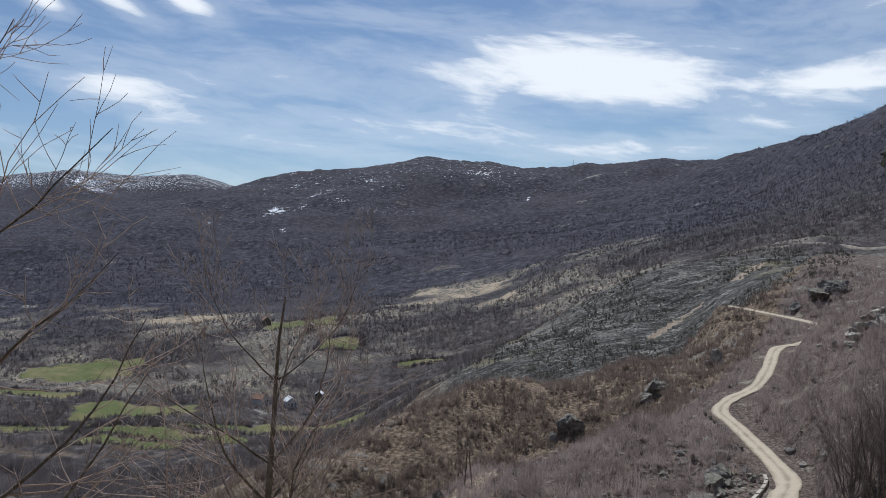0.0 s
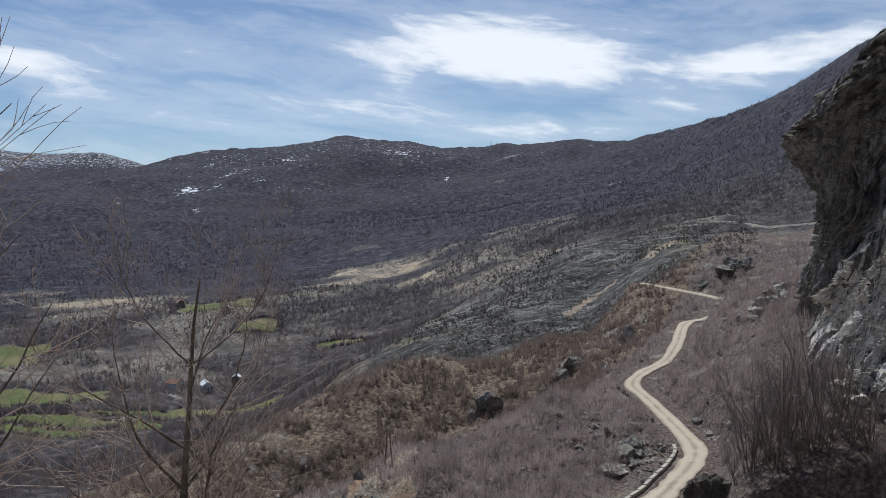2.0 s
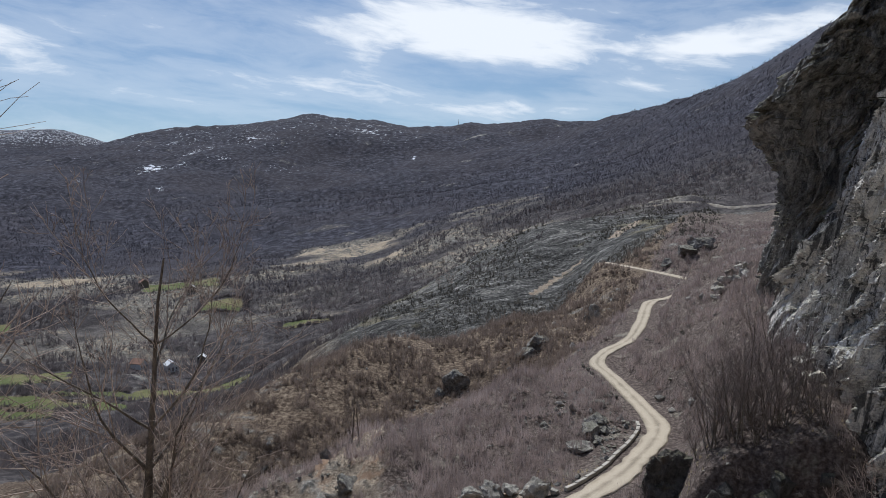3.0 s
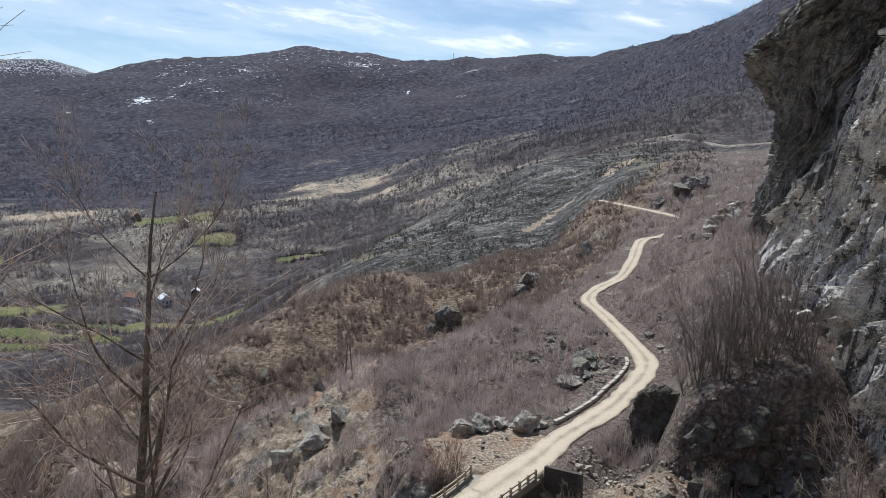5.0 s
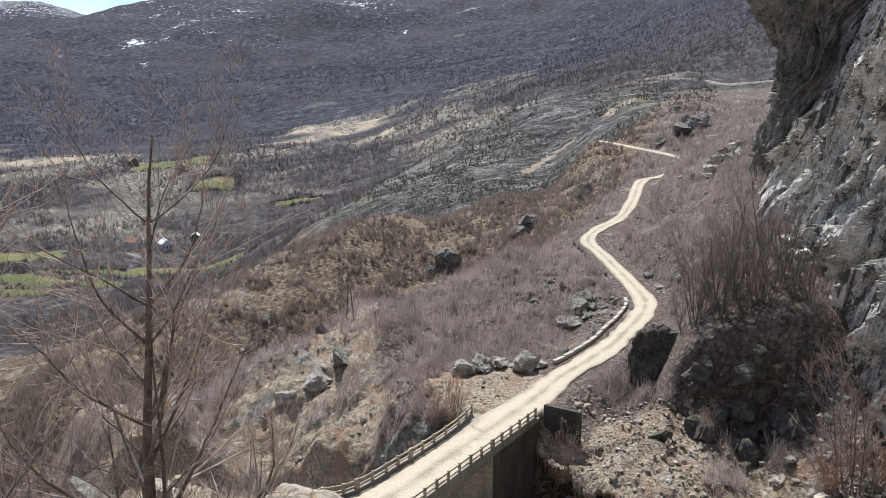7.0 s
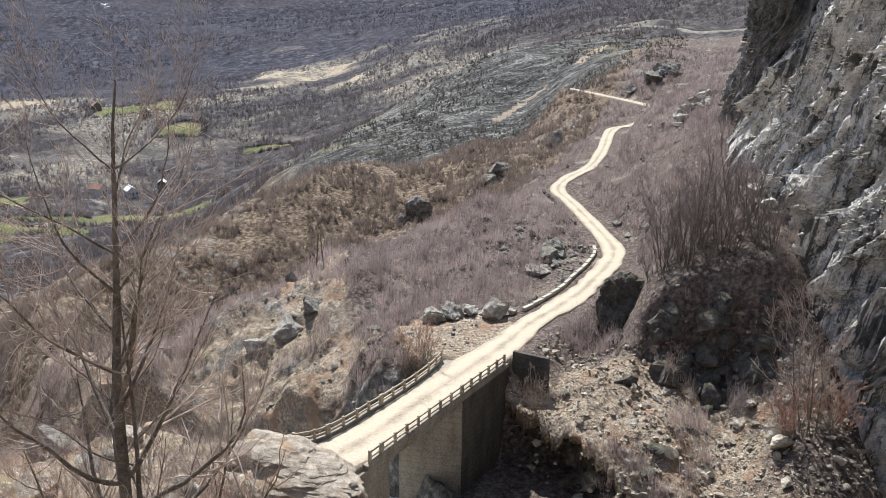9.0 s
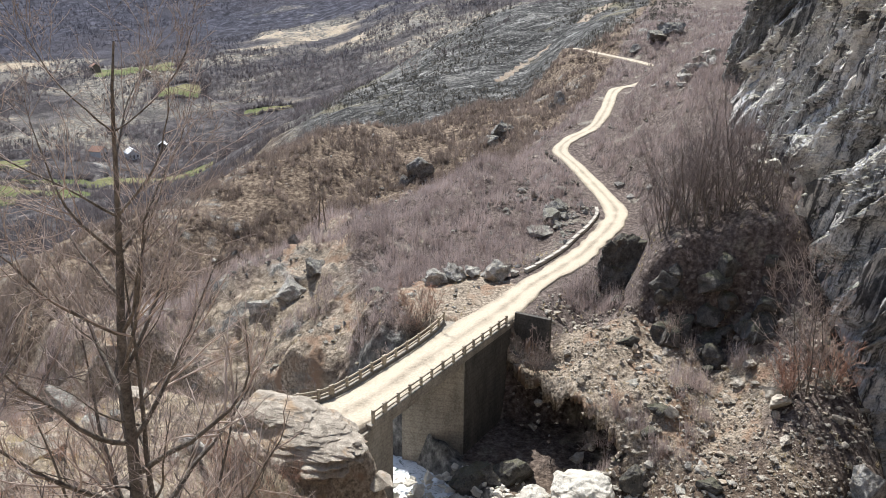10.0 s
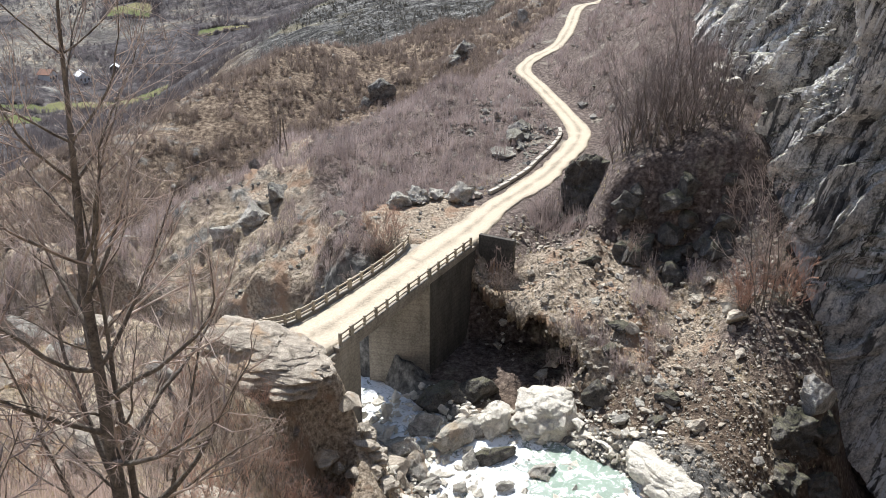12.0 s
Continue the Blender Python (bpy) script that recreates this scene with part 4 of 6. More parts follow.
tower_low = [polar(46, 190, 20), polar(38, 165, 17), polar(32.2, 146, 13), polar(30.5, 130, 11), polar(31.6, 121, 10), polar(36.0, 118, 10), polar(41.0, 118, 10)]
tower_high = [polar(46, 190, 66), polar(38, 165, 56), polar(32.2, 146, 45), polar(30.5, 130, 43.5), polar(31.6, 121, 47), polar(36.0, 118, 58), polar(41.0, 118, 66)]
thing("cliff_tower", sheet("cliff_tower", tower_low, tower_high, 40, 260, 220, 0.6, 131, TOWER, lean=(0.0, 2.6, 0.0), bed=0.9), "overhanging rock tower darkened for its shade, with a mossy top", "cliff", kind="structure")
cliff_low = [polar(36.0, 128, 18), polar(31.6, 121, 17), polar(30.0, 113, 15), polar(31.0, 101, 10), polar(33.6, 87, 4), polar(38.6, 72, -6), polar(42.0, 68.5, -12), polar(46.5, 63, -18), polar(54, 54, -22), polar(64, 46, -22)]
cliff_high = [(x, y, z) for (x, y, _), z in zip(cliff_low, (40, 40, 40, 43, 47, 51, 53, 55, 59, 61))]
thing("cliff", sheet("cliff", cliff_low, cliff_high, 45, 640, 330, 1.0, 101, CLIFF, lean=(13.0, 0.0, 9.0)), "tall grey limestone cliff with slanting ribs, streaked with damp", "cliff", kind="structure")

# ---- the bridge
bridge = thing("road_bridge", None, "old concrete road bridge with post-and-rail parapets over a stream", "bridge", at=Matrix.Translation((*BRIDGE_R0, 0)))


def at_bridge(p):
    return Vector((p[0] - BRIDGE_R0[0], p[1] - BRIDGE_R0[1], p[2] if len(p) > 2 else 0))


def prism(corners, low, high, mat, name, label="", bevel=0.03):
    """An upright block over a polygon of plan corners, in the bridge's own place."""
    bm = bmesh.new()
    base = [bm.verts.new(at_bridge((*c, low))) for c in corners]
    top = [bm.verts.new(at_bridge((*c, high))) for c in corners]
    k = len(corners)
    bm.faces.new(base[::-1])
    bm.faces.new(top)
    for i in range(k):
        bm.faces.new((base[i], base[(i + 1) % k], top[(i + 1) % k], top[i]))
    bmesh.ops.recalc_face_normals(bm, faces=bm.faces[:])
    if bevel:
        bmesh.ops.bevel(bm, geom=bm.edges[:], offset=bevel, segments=1, affect="EDGES")
    return part(name, bm, mat, bridge, label)


R = lambda s, off=0.0: BRIDGE_R0 + (BRIDGE_R1 - BRIDGE_R0) * s + off * np.array((0.764, -0.645))
L = lambda s, off=0.0: BRIDGE_L0 + (BRIDGE_L1 - BRIDGE_L0) * s - off * np.array((0.764, -0.645))
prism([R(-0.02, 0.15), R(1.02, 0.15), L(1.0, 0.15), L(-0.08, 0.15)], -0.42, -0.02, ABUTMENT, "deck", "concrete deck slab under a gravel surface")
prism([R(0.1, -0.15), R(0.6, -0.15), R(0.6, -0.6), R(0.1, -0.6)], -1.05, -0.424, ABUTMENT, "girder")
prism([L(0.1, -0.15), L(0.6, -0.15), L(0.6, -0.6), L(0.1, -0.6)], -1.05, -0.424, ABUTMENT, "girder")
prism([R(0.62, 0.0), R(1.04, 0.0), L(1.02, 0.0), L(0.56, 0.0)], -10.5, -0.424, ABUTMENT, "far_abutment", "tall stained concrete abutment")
# thin added facing whose colour holds the abutment side's shade and stain
prism([R(0.625, 0.06), R(1.035, 0.06), R(1.035, -0.3), R(0.625, -0.3)], -10.5, -0.43, SHADED_STAINED, "side_facing", "added concrete side facing, stained and darkened for its shade")
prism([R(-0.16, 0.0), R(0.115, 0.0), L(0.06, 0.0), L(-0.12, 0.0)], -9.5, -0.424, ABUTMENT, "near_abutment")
# the wing wall's shade is put into its dark colour
prism([R(1.07, 0.0), R(1.07, 3.5), R(1.09, 3.5), R(1.09, 0.0)], -4.0, 0.75, SHADED_STAINED, "wing_wall", "concrete wing wall beside the bridge head, coloured dark for its shade")


def parapet(points, posts, doubles, low):
    """Posts and rails along a line of plan points."""
    for i, p in enumerate(points):
        wide = 0.2 if i not in doubles else 0.42
        q = points[min(i + 1, len(points) - 1)] - points[max(i - 1, 0)]
        turn = math.degrees(math.atan2(q[1], q[0]))
        part("post", box((wide, 0.2, 1.02 + low), (0, 0, -low), 0.02, 0.008, i), RAILING, bridge, at=Matrix.Translation(at_bridge((*p, 0.0))) @ pose(0, 0, 0, 0, 0, turn))
        if i + 1 < len(points):
            e = points[i + 1] - p
            n_ = np.linalg.norm(e)
            mid = (p + points[i + 1]) / 2
            turn = math.degrees(math.atan2(e[1], e[0]))
            for z, hgt in ((0.80, 0.13), (0.40, 0.12)):
                part("rail", box((n_ - 0.18, 0.11, hgt), (0, 0, 0), 0.012, 0.006, i), RAILING, bridge, at=Matrix.Translation(at_bridge((*mid, z))) @ pose(0, 0, 0, 0, 0, turn))
            part("kerb", box((n_, 0.3, 0.22 + low), (0, 0, -low), 0.02, 0.01, i), ABUTMENT, bridge, at=Matrix.Translation(at_bridge((*mid, 0.0))) @ pose(0, 0, 0, 0, 0, turn))


parapet([R(s, 0.0) for s in (0.0, 0.068, 0.15, 0.225, 0.3, 0.375, 0.455, 0.535, 0.62, 0.695, 0.77, 0.845, 0.92, 0.99)], 14, (1, 8), 0.35)
parapet([np.array(p) for p in ((-2.2, 53.2), (-0.6, 53.5), (0.9, 53.8), (1.9, 54.4), (3.1, 55.5), (4.2, 56.6), (5.2, 57.7), (6.3, 58.8), (7.4, 60.0), (8.5, 61.2), (9.7, 62.6), (11.1, 64.4), (12.0, 65.7), (12.7, 67.0))], 14, (3, 7), 0.3)

# ---- water of the stream
sx = np.stack([STREAM[:, 0], STREAM[:, 1]], 1)
sd = np.gradient(sx, axis=0)
sd = np.stack([sd[:, 1], -sd[:, 0]], 1) / np.linalg.norm(sd, axis=1)[:, None]
sw = np.linspace(-1, 1, 41)
fine_way = np.linspace(0, len(sx) - 1, 400)
cx, cy, cz = (np.interp(fine_way, np.arange(len(sx)), v) for v in (STREAM[:, 0], STREAM[:, 1], STREAM[:, 2]))
ux, uy = (np.interp(fine_way, np.arange(len(sx)), sd[:, k]) for k in (0, 1))
wx, wy = cx[:, None] + ux[:, None] * 5.0 * sw, cy[:, None] + uy[:, None] * 5.0 * sw
wz = cz[:, None] + 0.1 * fbm(wx / 0.6, wy / 0.6, 0, 4, 5) * smooth(np.hypot(wx - 20.5, wy - 43.6), 2.0, 5.0) + 0.02 * fbm(wx / 0.3, wy / 0.3, 0, 2, 6)


def make_water():
    m, n = material("stream_water")
    p = place(n)
    f = n.noise(p, 1.0, 7, 0.72, 1.2)
    g = n.noise(n.scaled(p, (1, 1, 1)), 5.0, 5, 0.7)
    pool = n.add("VectorMath", {0: p, 1: (20.5, 43.6, -9.0)}, operation="DISTANCE").outputs["Value"]
    churn = n.math("MULTIPLY_ADD", n.step(pool, 2.5, 6.0), 0.15, n.math("MULTIPLY_ADD", g, 0.22, f))
    white = n.step(churn, 0.6, 0.76)
    still = n.mix(n.step(pool, 1.5, 6.0), n.mix(f, (0.13, 0.19, 0.15), (0.34, 0.4, 0.32)), (0.2, 0.23, 0.2))
    col = n.mix(n.math("MULTIPLY", white, 0.95), still, (0.9, 0.91, 0.92))
    return finish(m, n, col, n.math("MULTIPLY_ADD", white, 0.6, 0.1), n.math("ADD", f, g), 0.5, 0.15, spec=0.5)


thing("stream", mesh_of("stream", np.stack([wx.ravel(), wy.ravel(), wz.ravel()], 1), grid_faces(400, 41), make_water()),
      "clear green mountain stream breaking white over stones", "stream", kind="structure")


# ---- rocks
def boulder_mesh(name, size, seed, mat, facets=9, detail=3, rough=0.14, keep=0.5):
    """A block of stone: a ball cut by planes, roughened. Its base lies a little below its origin."""
    r = np.random.RandomState(seed)
    bm = bmesh.new()
    bmesh.ops.create_icosphere(bm, subdivisions=detail, radius=1)
    v = np.array([x.co for x in bm.verts])
    f = np.array([[w.index for w in x.verts] for x in bm.faces])
    bm.free()
    for _ in range(facets + 7):
        w = r.normal(size=3)
        w /= np.linalg.norm(w)
        over = np.maximum(0, v @ w - r.uniform(keep - 0.1, keep + 0.22))
        v = v - over[:, None] * w
    v = v * (1 + rough * fbm(v[:, 0] * 2 + seed, v[:, 1] * 2, v[:, 2] * 2, 4, seed)[:, None])
    v = v * (1 - 0.45 * rough * np.maximum(0, ridged(v[:, 0] * 1.7 + seed, v[:, 1] * 1.7, v[:, 2] * 2.4, 3, seed + 7) - 0.7)[:, None])
    v = (v - v.min(0)) / (v.max(0) - v.min(0)) - 0.5
    v = v * np.array(size)
    v[:, 2] += size[2] * 0.3
    return mesh_of(name, v, f, mat, smoothed=False)


def boulder(name, x, y, size, turn, seed, mat, label, category="boulder", sink=0.0, z=None, group="", detail=4, lean=(0, 0), facets=9, rough=0.16, keep=0.5):
    z = height(x, y) if z is None else z
    return thing(name, boulder_mesh(name, size, seed, mat, facets, detail, rough, keep), label, category, group, at=pose(x, y, z - sink, lean[0], lean[1], turn))


boulder("rock", 20.3, 77.3, (3.4, 2.6, 2.6), 20, 3, STONE, "grey limestone block with a lit top beside the gravel road", "rock", rough=0.3)
boulder("rock", 15.9, 78.0, (3.0, 2.4, 2.4), 50, 4, STONE, "pale cracked limestone outcrop on the edge of the turnout", "rock", rough=0.3)
boulder("rock", 13.6, 77.4, (2.6, 2.2, 1.9), 10, 5, STONE, "pale cracked limestone outcrop on the edge of the turnout", "rock", rough=0.3)
boulder("rock", 17.9, 78.4, (2.2, 1.8, 1.3), 70, 6, STONE, "low grey stone among gravel on the turnout", "rock")
boulder("rock", 22.3, 77.6, (1.2, 0.9, 0.8), 70, 7, STONE, "low grey stone among gravel on the turnout", "rock")
boulder("boulder", 33.6, 76.4, (6.4, 5.0, 7.6), 15, 8, DARK, "boulder standing beside the road bend, coloured dark for its shade", z=-1.6, rough=0.3, detail=5, keep=0.6)
boulder("boulder", 36.8, 74.6, (3.4, 3.0, 4.2), 40, 9, DARK, "lichen-spotted boulder darkened for its shade, leaning on a larger one", z=-2.2, rough=0.3, detail=5)
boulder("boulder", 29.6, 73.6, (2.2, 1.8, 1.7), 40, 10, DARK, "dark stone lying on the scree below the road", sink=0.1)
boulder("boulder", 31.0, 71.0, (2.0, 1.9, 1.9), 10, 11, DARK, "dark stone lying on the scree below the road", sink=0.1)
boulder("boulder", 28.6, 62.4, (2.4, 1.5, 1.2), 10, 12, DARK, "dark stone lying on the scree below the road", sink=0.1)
slab = thing("rock_slab", None, "broad flat slab of layered tan limestone beside the bridge head", "rock slab", at=pose(-0.5, 46.2, 1.0, 4, 5, -14))
for k, (x, y, z, w, l, h) in enumerate(((0.2, -0.1, -0.2, 8.2, 5.8, 1.5), (0.0, 0.3, 0.5, 8.8, 6.2, 1.5), (-0.7, 0.6, 1.15, 7.6, 5.2, 1.2), (-1.6, 1.0, 1.6, 5.6, 4.0, 1.1))):
    part("layer", boulder_mesh("layer", (w, l, h), 700 + k, TAN, 1, 5, 0.2, 0.8), None, slab, at=pose(x, y, z, 3, 2 + 2 * k, 8 * k - 12))
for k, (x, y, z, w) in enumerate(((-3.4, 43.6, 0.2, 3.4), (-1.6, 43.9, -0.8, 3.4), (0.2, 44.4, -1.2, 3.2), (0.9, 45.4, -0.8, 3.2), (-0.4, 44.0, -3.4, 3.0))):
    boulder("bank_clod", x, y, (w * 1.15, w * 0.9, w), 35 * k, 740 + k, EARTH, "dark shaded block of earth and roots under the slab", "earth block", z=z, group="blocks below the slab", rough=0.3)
for k in range(30):
    px, py, _ = polar(1.2 + (k * 2.71) % 9.0, 39.5 + (k * 3.37) % 8.4, 0)
    w = 0.5 + 0.24 * (k * 5 % 7)
    boulder("bank_rock", px, py, (w * 1.3, w, w * 0.7), 47 * k, 750 + k, BANK, "pale broken rock in packed gravel below the slab", "rock", group="pale rocks below the slab", rough=0.34, detail=4, lean=(6 * (k % 3) - 6, 5 * (k % 4) - 8), sink=0.1)
for k, (az, d, w) in enumerate(((6.4, 48.5, 2.8), (7.6, 47.2, 2.2), (5.6, 46.4, 1.6), (8.6, 46.4, 2.6), (7.0, 44.8, 1.4), (4.6, 44.6, 1.0), (9.6, 45.6, 1.8), (5.8, 43.2, 0.9), (7.8, 43.4, 1.1), (3.4, 46.4, 1.2))):
    px, py, _ = polar(az, d, 0)
    boulder("rock", px, py, (w * 1.2, w, w * 0.7), 50 * k, 720 + k, TAN, "tan broken stone on the gravel bank", "rock", group="stones on the gravel bank", rough=0.12)
for k in range(26):
    px, py, _ = polar(-27 + (k * 7.3) % 27, 20 + (k * 11.7) % 29, 0)
    w = 0.5 + 0.28 * (k * 5 % 6)
    boulder("rock", px, py, (w * 1.3, w, w * 0.8), 50 * k, 660 + k, TAN if k % 3 else STONE, "weathered pale stone on the dry bank", "rock", group="stones on the dry bank", detail=3, rough=0.14)
# most of this rubble is dark rock, its colour holding the cut bank's shade
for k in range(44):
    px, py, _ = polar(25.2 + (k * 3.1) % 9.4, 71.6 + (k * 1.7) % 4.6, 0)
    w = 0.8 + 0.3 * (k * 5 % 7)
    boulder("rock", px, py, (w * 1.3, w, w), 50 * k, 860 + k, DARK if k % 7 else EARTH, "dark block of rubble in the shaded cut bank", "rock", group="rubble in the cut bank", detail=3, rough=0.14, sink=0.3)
boulder("boulder", -13.6, 44.0, (3.2, 2.4, 2.6), 10, 15, STONE, "flat-topped grey stone on the dry bank", facets=5)
BLOCKS = [(20.6, 50.4, -9.6, 7.2, 6.4, 4.4, 8, PALE), (16.4, 50.4, -9.4, 3.2, 2.6, 3.0, 60, PALE), (24.6, 46.6, -9.6, 5.6, 6.4, 2.8, 10, PALE), (26.4, 40.6, -9.2, 5.6, 7.4, 3.4, 20, PALE), (24.2, 49.4, -7.2, 2.2, 2.0, 2.4, 20, DARK), (11.0, 51.8, -9.9, 3.0, 2.2, 2.2, 0, STONE), (12.6, 49.4, -9.6, 3.8, 2.4, 2.6, 40, STONE), (14.6, 50.6, -9.5, 2.4, 2.0, 1.8, 0, STONE), (8.0, 48.8, -9.4, 4.4, 2.8, 2.6, -30, STONE), (9.0, 46.6, -9.4, 2.6, 2.6, 2.2, 15, STONE), (5.4, 48.4, -8.8, 2.8, 2.0, 1.9, 10, STONE), (15.2, 47.0, -9.4, 3.6, 1.6, 1.5, 5, DARK)]
BLOCKS += [(13.4, 46.8, -9.4, 1.9, 1.4, 1.3, 70, STONE), (18.2, 44.6, -9.2, 2.6, 1.6, 0.9, 20, STONE), (13.0, 54.6, -9.6, 3.6, 2.8, 2.8, 15, DARK), (16.4, 55.4, -9.4, 4.0, 3.0, 2.6, 35, DARK), (10.0, 44.8, -9.2, 1.6, 1.2, 0.9, 0, STONE), (12.0, 44.2, -9.2, 1.3, 1.0, 0.7, 50, STONE), (6.6, 45.4, -8.9, 2.0, 1.4, 1.2, 30, STONE), (14.9, 43.4, -9.1, 1.6, 1.2, 0.8, 30, STONE), (3.6, 46.0, -7.9, 2.2, 1.8, 1.4, 10, DARK)]
for k, (x, y, z, sx, sy, sz, turn, mat) in enumerate(BLOCKS):
    words = "sun-bleached pale boulder washed smooth beside the stream" if mat is PALE else "grey water-worn boulder in the stream bed" if mat is STONE else "dark wet boulder in the stream bed"
    boulder("boulder", x, y, (sx, sy, sz), turn, 200 + k, mat, words, z=z, group="boulders in the stream", facets=2 if mat is PALE else 8, rough=0.2, keep=0.72 if mat is PALE else 0.56, detail=5 if sx > 4 else 4)
for k, (az, d, w) in enumerate(((32.2, 92, 1.8), (32.8, 91, 2.4), (33.4, 90, 1.4), (31.6, 93, 1.2), (33.0, 87, 1.6), (32.4, 88, 1.0), (34.2, 86, 1.3))):
    px, py, _ = polar(az, d, 0)
    boulder("rock", px, py, (w * 1.3, w, w * 0.6), 50 * k, 760 + k, PALE, "pale flat stone at the foot of the cliff", "rock", group="stones at the cliff foot", detail=3)
for k in range(16):
    px, py = 64.5 + 0.62 * k + 1.2 * math.sin(2.3 * k), 129.5 + 0.35 * k + 2.6 * math.cos(1.7 * k)
    boulder("rock", px, py, (1.6 + (k * 5 % 7) * 0.25, 1.6, 1.1 + (k * 3 % 5) * 0.2), 50 * k, 780 + k, STONE, "grey stone in a tumbled row above the road", "rock", group="tumbled stones above the road", detail=3)
boulder("stone_block", 37.6, 53.0, (2.0, 1.8, 1.9), 12, 31, CONCRETE, "squared concrete block lying on the talus", "block", facets=3)
boulder("stone_block", 37.0, 51.6, (2.4, 1.8, 1.6), 4, 32, CONCRETE, "squared concrete block lying on the talus", "block", facets=3)
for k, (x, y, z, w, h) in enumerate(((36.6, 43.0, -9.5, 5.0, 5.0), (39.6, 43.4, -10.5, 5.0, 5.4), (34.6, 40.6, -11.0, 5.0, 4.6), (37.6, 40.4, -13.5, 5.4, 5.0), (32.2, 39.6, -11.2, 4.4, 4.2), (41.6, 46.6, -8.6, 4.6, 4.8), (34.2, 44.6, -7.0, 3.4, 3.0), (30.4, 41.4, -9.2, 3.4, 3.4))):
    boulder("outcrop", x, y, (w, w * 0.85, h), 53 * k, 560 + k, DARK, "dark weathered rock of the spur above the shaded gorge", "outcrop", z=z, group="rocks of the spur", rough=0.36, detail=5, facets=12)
for k in range(34):
    px, py, _ = polar(21.5 + (k * 5.37) % 15.5, 51.5 + (k * 7.13) % 19.5, 0)
    w = 0.45 + 0.16 * (k * 5 % 7)
    boulder("rock", px, py, (w * 1.4, w, w * 0.8), 50 * k, 590 + k, (STONE, DARK, BANK)[k % 3], ("grey stone resting on the talus", "dark stone resting on the talus", "tan stone resting on the talus")[k % 3], "rock", group="stones on the talus", detail=3, rough=0.25, sink=0.05)
boulder("boulder", 39.4, 43.8, (2.8, 2.6, 3.8), 30, 33, STONE, "rounded grey boulder on the grassy spur", sink=0.2)
for k, (x, y, w, h, mat) in enumerate(((25.0, 159.0, 5.6, 6.2, CRAG), (21.4, 157.0, 3.4, 3.6, CRAG), (43.8, 166.0, 7.0, 5.4, CRAG), (40.6, 163.0, 4.6, 3.0, CRAG), (61.0, 179.6, 3.6, 5.4, STONE), (58.8, 177.6, 3.0, 3.4, STONE),
                                        (-1.0, 90.0, 4.6, 3.0, STONE), (2.0, 92.0, 4.0, 3.2, CRAG), (-4.6, 88.6, 3.6, 2.4, STONE), (-17.0, 93.0, 5.0, 2.8, STONE), (-21.5, 96.0, 4.4, 2.4, CRAG), (31.5, 94.0, 3.6, 2.6, CRAG), (33.5, 97.5, 4.2, 3.0, CRAG), (29.0, 90.5, 3.4, 2.2, STONE), (35.5, 103.0, 3.2, 2.4, CRAG), (36.2, 110.0, 3.0, 2.2, STONE),
                                        (100.5, 217.0, 9.0, 5.0, CRAG), (106.0, 219.0, 8.0, 5.4, CRAG), (94.0, 214.0, 5.0, 3.0, CRAG))):
    boulder("outcrop", x, y, (w, w * 0.7, h * 0.9), 40 * k, 60 + k, mat, "weathered dark rock outcrop among leafless scrub" if mat is CRAG else "weathered grey rock outcrop among leafless scrub", "outcrop", sink=0.6, rough=0.24, group="outcrops on the slope", facets=12, detail=5)


def scatter(count, az, dist, seed):
    """Places drawn evenly in bearing and in the logarithm of distance, with their ground."""
    r = np.random.RandomState(seed)
    a, d = np.radians(r.uniform(*az, count)), np.exp(r.uniform(math.log(dist[0]), math.log(dist[1]), count))
    x, y = np.sin(a) * d, np.cos(a) * d
    return x, y, ground(x, y), d, r


STONES = boulder_mesh("unit_stone", (1, 1, 0.8), 77, STONE, 8, 1, 0.1)
unit_v, unit_f = np.array([v.co for v in STONES.vertices]), np.array([p.vertices for p in STONES.polygons])
bpy.data.meshes.remove(STONES)


def stones(name, x, y, z, size, r, mat, label):
    """Many small stones as one mesh."""
    k = len(x)
    turn = r.uniform(0, 2 * math.pi, k)
    c, s = np.cos(turn)[:, None], np.sin(turn)[:, None]
    flat_ = r.uniform(0.5, 1.1, (k, 3)) * size[:, None]
    v = unit_v[None] * flat_[:, None, :] * (1 + 0.25 * r.normal(size=(k, len(unit_v), 1)).clip(-1, 1))
    vx, vy = v[..., 0] * c - v[..., 1] * s, v[..., 0] * s + v[..., 1] * c
    v = np.stack([vx + x[:, None], vy + y[:, None], v[..., 2] + z[:, None]], -1).reshape(-1, 3)
    f = (unit_f[None] + (np.arange(k) * len(unit_v))[:, None, None]).reshape(-1, 3)
    thing(name, mesh_of(name, v, f, mat, smoothed=False), label, "stones", kind="stuff")


def clear_of_road(x, y, gap=2.6):
    out = np.ones(len(x), bool)
    m = (x > -14) & (x < 104) & (y > 36) & (y < 260)
    out[m] = near_line(x[m], y[m], WAY)[0] > gap
    return out


def in_turnout(x, y):
    return np.hypot((x - 15.6) / 6.8, (y - 73) / 8.4) < 1


x, y, z, d, r = scatter(9000, (-30, 44), (48, 200), 301)
lumps = fbm(x / 9, y / 9, 0, 3, 303)
m = (lumps > 0.25) & clear_of_road(x, y, 2.9) & (np.hypot(x - 11, y - 58) > 9)
stones("hillside_stones", x[m], y[m], z[m], (r.gamma(1.3, 0.22, len(x)) * (0.7 + d / 300))[m], r, STONE, "loose grey stones strewn over the scrub slopes")
x, y, z, d, r = scatter(7000, (-31, 34), (52, 118), 309)
lumps = fbm(x / 6, y / 6, 0, 3, 313)
